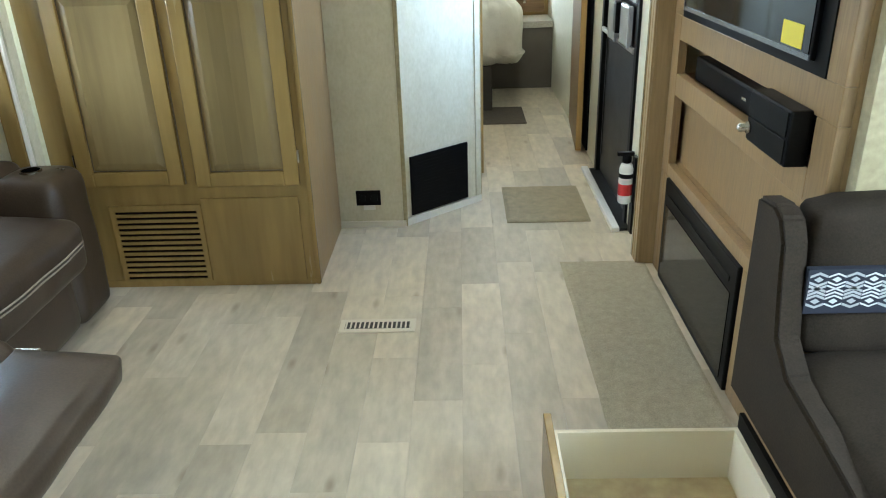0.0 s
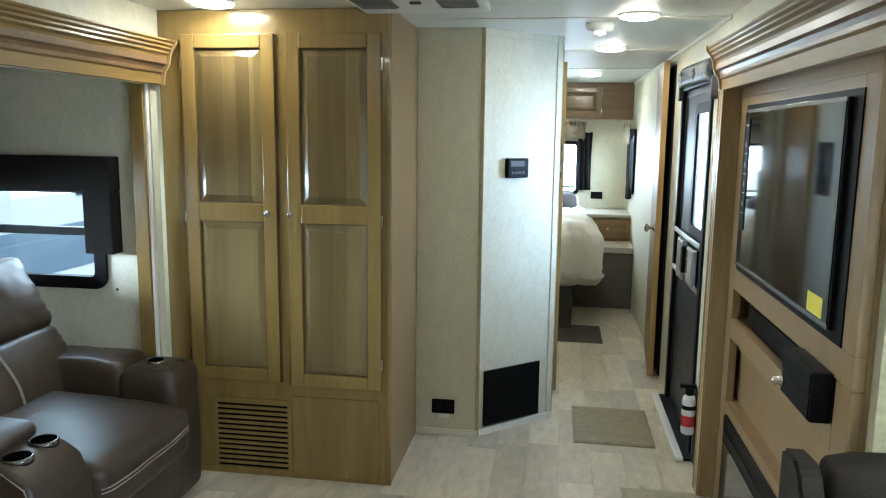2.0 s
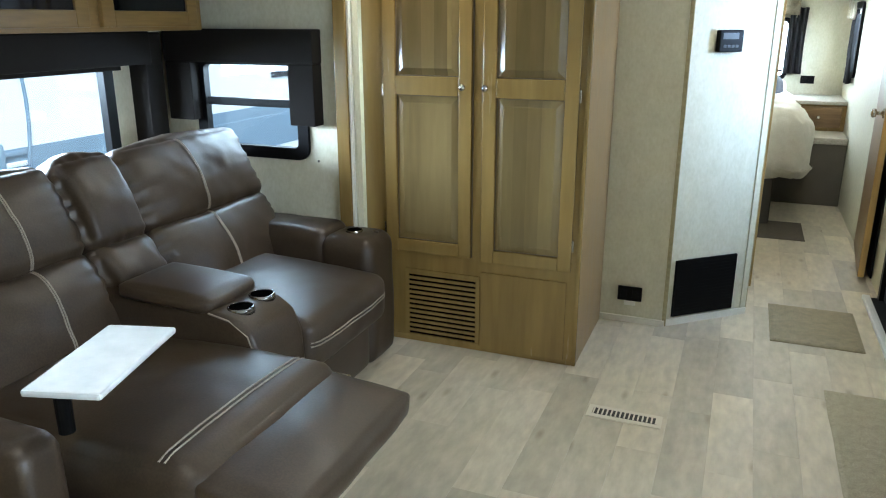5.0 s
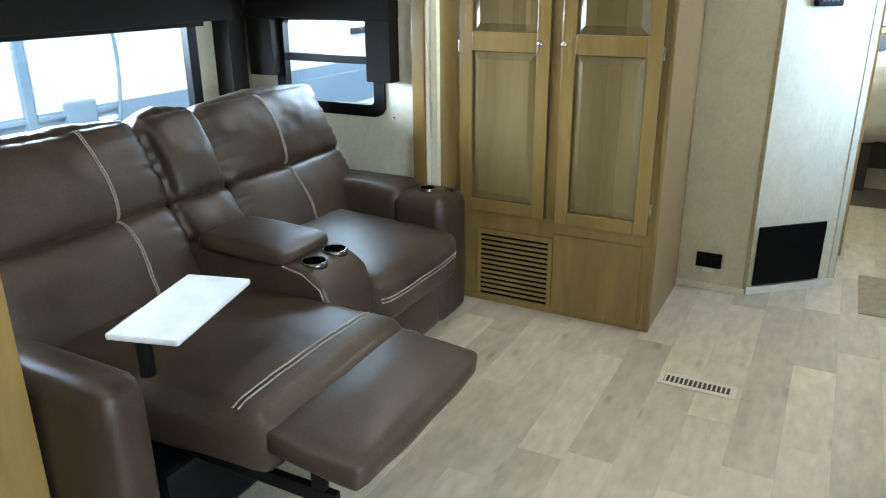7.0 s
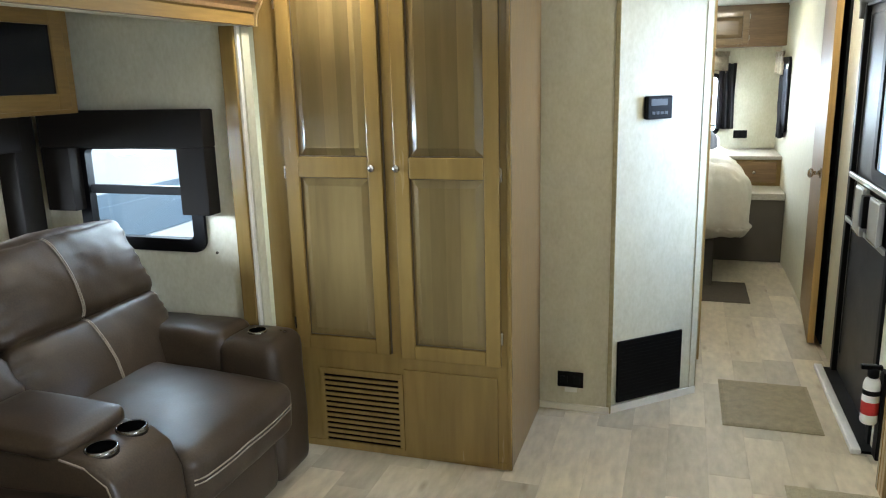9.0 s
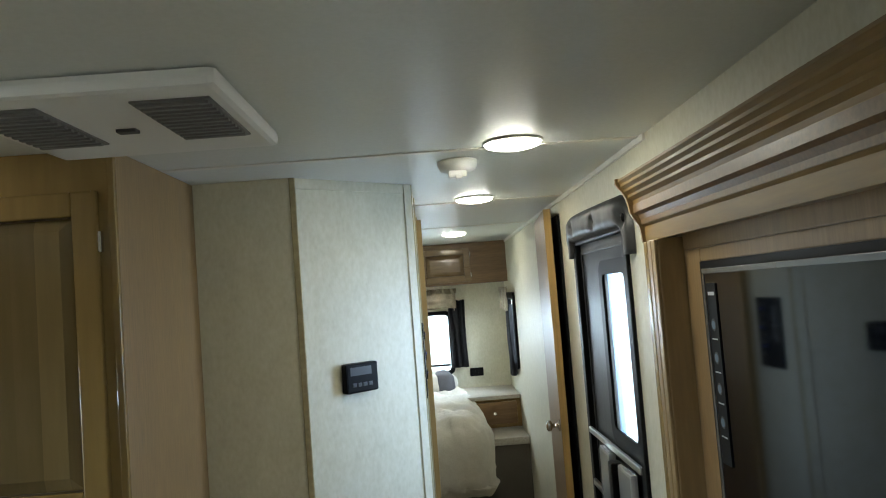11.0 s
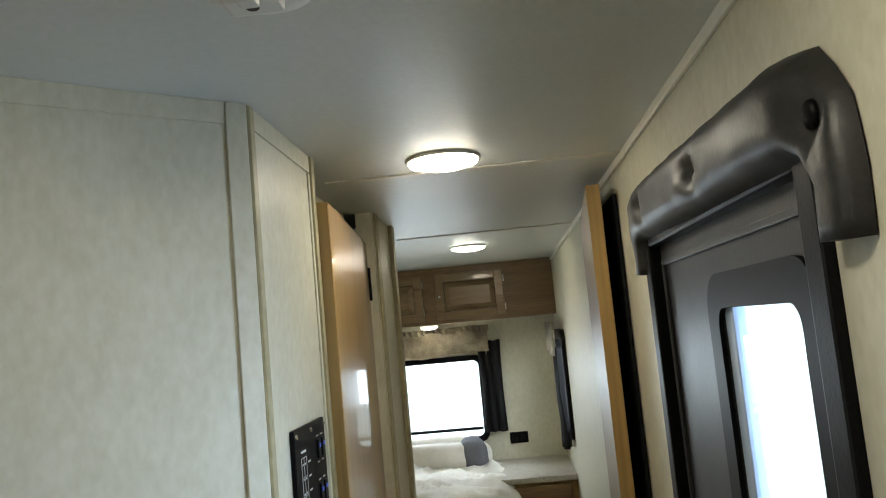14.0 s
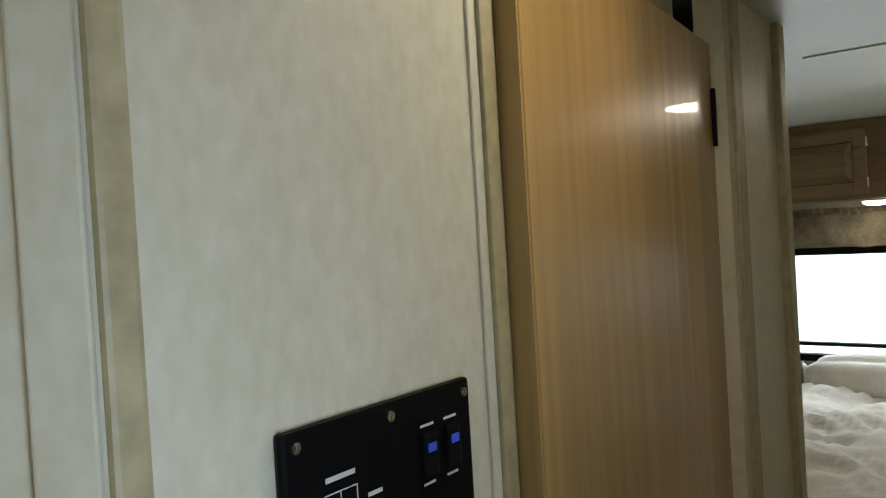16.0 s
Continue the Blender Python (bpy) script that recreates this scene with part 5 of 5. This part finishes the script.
def trailer(x, y, length, width, label, yaw=0):
    o = thing("travel_trailer", (x, y, -0.85), label, "trailer", "parked trailers")
    hw, hl = width / 2, length / 2
    parts = []
    bm = bmesh.new()
    prof = [(-hl, 0.55), (hl - 0.3, 0.55), (hl + 0.25, 1.1), (hl + 0.1, 2.3), (hl - 0.6, 3.15), (-hl, 3.2)]
    extrude(bm, [(q, zz) for q, zz in prof], "x", -hw, hw)
    bmesh.ops.bevel(bm, geom=list(bm.edges), offset=0.06, segments=2, affect="EDGES")
    parts.append(part("shell", bm, M_RV))
    parts.append(part("decal", boxes(((hw, -hl + 0.3, 1.05), (hw + 0.006, hl - 0.3, 1.35)), ((-hw - 0.006, -hl + 0.3, 1.05), (-hw, hl - 0.3, 1.35)), bev=0), M_RVG))
    for q in (-0.42, 0.30):
        parts.append(part("window", boxes(((hw, q * length, 1.65), (hw + 0.02, q * length + 0.8, 2.25)), ((-hw - 0.02, q * length, 1.65), (-hw, q * length + 0.8, 2.25)), bev=0.01), M_SCREEN))
    for yy in (-0.45, 0.45):
        for sx in (-1, 1):
            parts.append(part("wheel", turned(bmesh.new(), [(0.20, -0.1), (0.36, -0.1), (0.38, -0.06), (0.38, 0.06), (0.36, 0.1), (0.20, 0.1)], T((sx * (hw - 0.12), yy, 0.38)) @ Matrix.Rotation(radians(90), 4, "Y"), 24), M_BLACKM))
    for q in parts:
        q.parent = o
    o.rotation_euler = (0, 0, radians(yaw))
    return o


t1 = trailer(-6.6, 5.2, 9.5, 2.5, "white travel trailer with a grey lower skirt parked alongside")
WX = -5.35
arc = [(WX + 0.012, 4.50 + 0.22 * math.sin(0.25 + 2.3 * k / 14), 1.75 - 1.55 * k / 14) for k in range(15)]


def fit_out(name, bm, material, label=""):
    """A part fixed to the parked trailer, given in world places."""
    ob = part(name, bm, material, None, label)
    ob.data.transform(T(t1.location).inverted())
    ob.parent = t1
    return ob


fit_out("end_cap_seam", strip(arc, 0.014, 0), M_RVG, "curved blue-grey end cap seam")
fit_out("skirt", boxes(((WX - 0.02, 4.69, 0.0), (WX + 0.012, 9.4, 0.38)), bev=0.01), M_RVG, "blue-grey lower skirt")
fit_out("awning_arm", boxes(((WX, 3.84, 0.40), (WX + 0.05, 3.92, 2.0)), bev=0.01), M_RVG, "grey awning arm")
fit_out("hatch", boxes(((WX, 4.16, 0.14), (WX + 0.05, 4.44, 0.56)), bev=0.04), M_RVG, "rounded grey service hatch")
fit_out("port", turned(bmesh.new(), [(0.03, 0), (0.03, 0.01), (0.001, 0.012)], T((WX, 4.53, 0.47)) @ Matrix.Rotation(radians(90), 4, "Y"), 16), M_RVG)
for k in range(6):
    fit_out("ridge", boxes(((WX, 1.5, 0.02 + k * 0.085), (WX + 0.03, 4.64, 0.06 + k * 0.085)), bev=0.012), M_RVG if k % 2 else M_RV)
t2 = trailer(-5.4, 11.0, 7.0, 2.5, "white travel trailer parked further ahead", 84)
bx = thing("storage_box", (-6.4, 9.4, -0.85), "grey storage box standing on the gravel", "storage box")
part("body", boxes(((-6.74, 9.3, -0.85), (-6.05, 9.6, 0.16)), bev=0.05), M_RVG, bx)
part("lamp", boxes(((-6.66, 9.28, -0.02), (-6.60, 9.30, 0.04)), ((-6.20, 9.28, -0.02), (-6.14, 9.30, 0.04)), bev=0.005), M_RV, bx)
pl = thing("pole", (-7.2, 9.4, -0.85), "slim grey pole standing on the gravel", "pole")
part("shaft", turned(bmesh.new(), [(0.035, 0.0), (0.035, 2.4), (0.03, 2.42)], T((-7.24, 9.4, -0.85)), 12), M_RVG, pl)
# Added emissive cards stand in for outdoor daylight; the entry one also blocks sun.
solid("backdrop_entry", boxes(((2.6, -2.5, -0.85), (2.64, 22.0, 2.15)), bev=0), M_GLOW, "glowing card for the daylight beyond the entry side", "backdrop", "structure")
solid("backdrop_front", boxes(((-2.2, 9.3, -0.85), (1.6, 9.34, 2.15)), bev=0), M_GLOW, "glowing card for the daylight beyond the bedroom window", "backdrop", "structure")

# ---- planks of the floor ----
PW = 0.152
rnd = random.Random(4)
cache = {}


def plank_mesh(length):
    key = round(length, 2)
    if key not in cache:
        b = boxes(((-PW / 2 + 0.0003, -key / 2 + 0.0003, -0.006), (PW / 2 - 0.0003, key / 2 - 0.0003, 0.0)), bev=0.0)
        me = bpy.data.meshes.new("plank")
        b.to_mesh(me)
        b.free()
        me.materials.append(M_PLANK)
        cache[key] = me
    return cache[key]


col = 0
x = -2.70 + PW / 2
while x < 0.75:
    ya, yb = (1.32, 3.34) if x < -1.70 else (-0.6, 3.44 if x < -0.75 else (4.2 if x < -0.05 else 8.1))
    y = ya - 0.25 * (col % 3)
    while y < yb:
        ln = rnd.choice((0.45, 0.60, 0.60, 0.75, 0.90))
        ob = new("plank", plank_mesh(ln))
        ob.location = (x, y + ln / 2, 0)
        ob.parent = floor
        y += ln
    x += PW
    col += 1
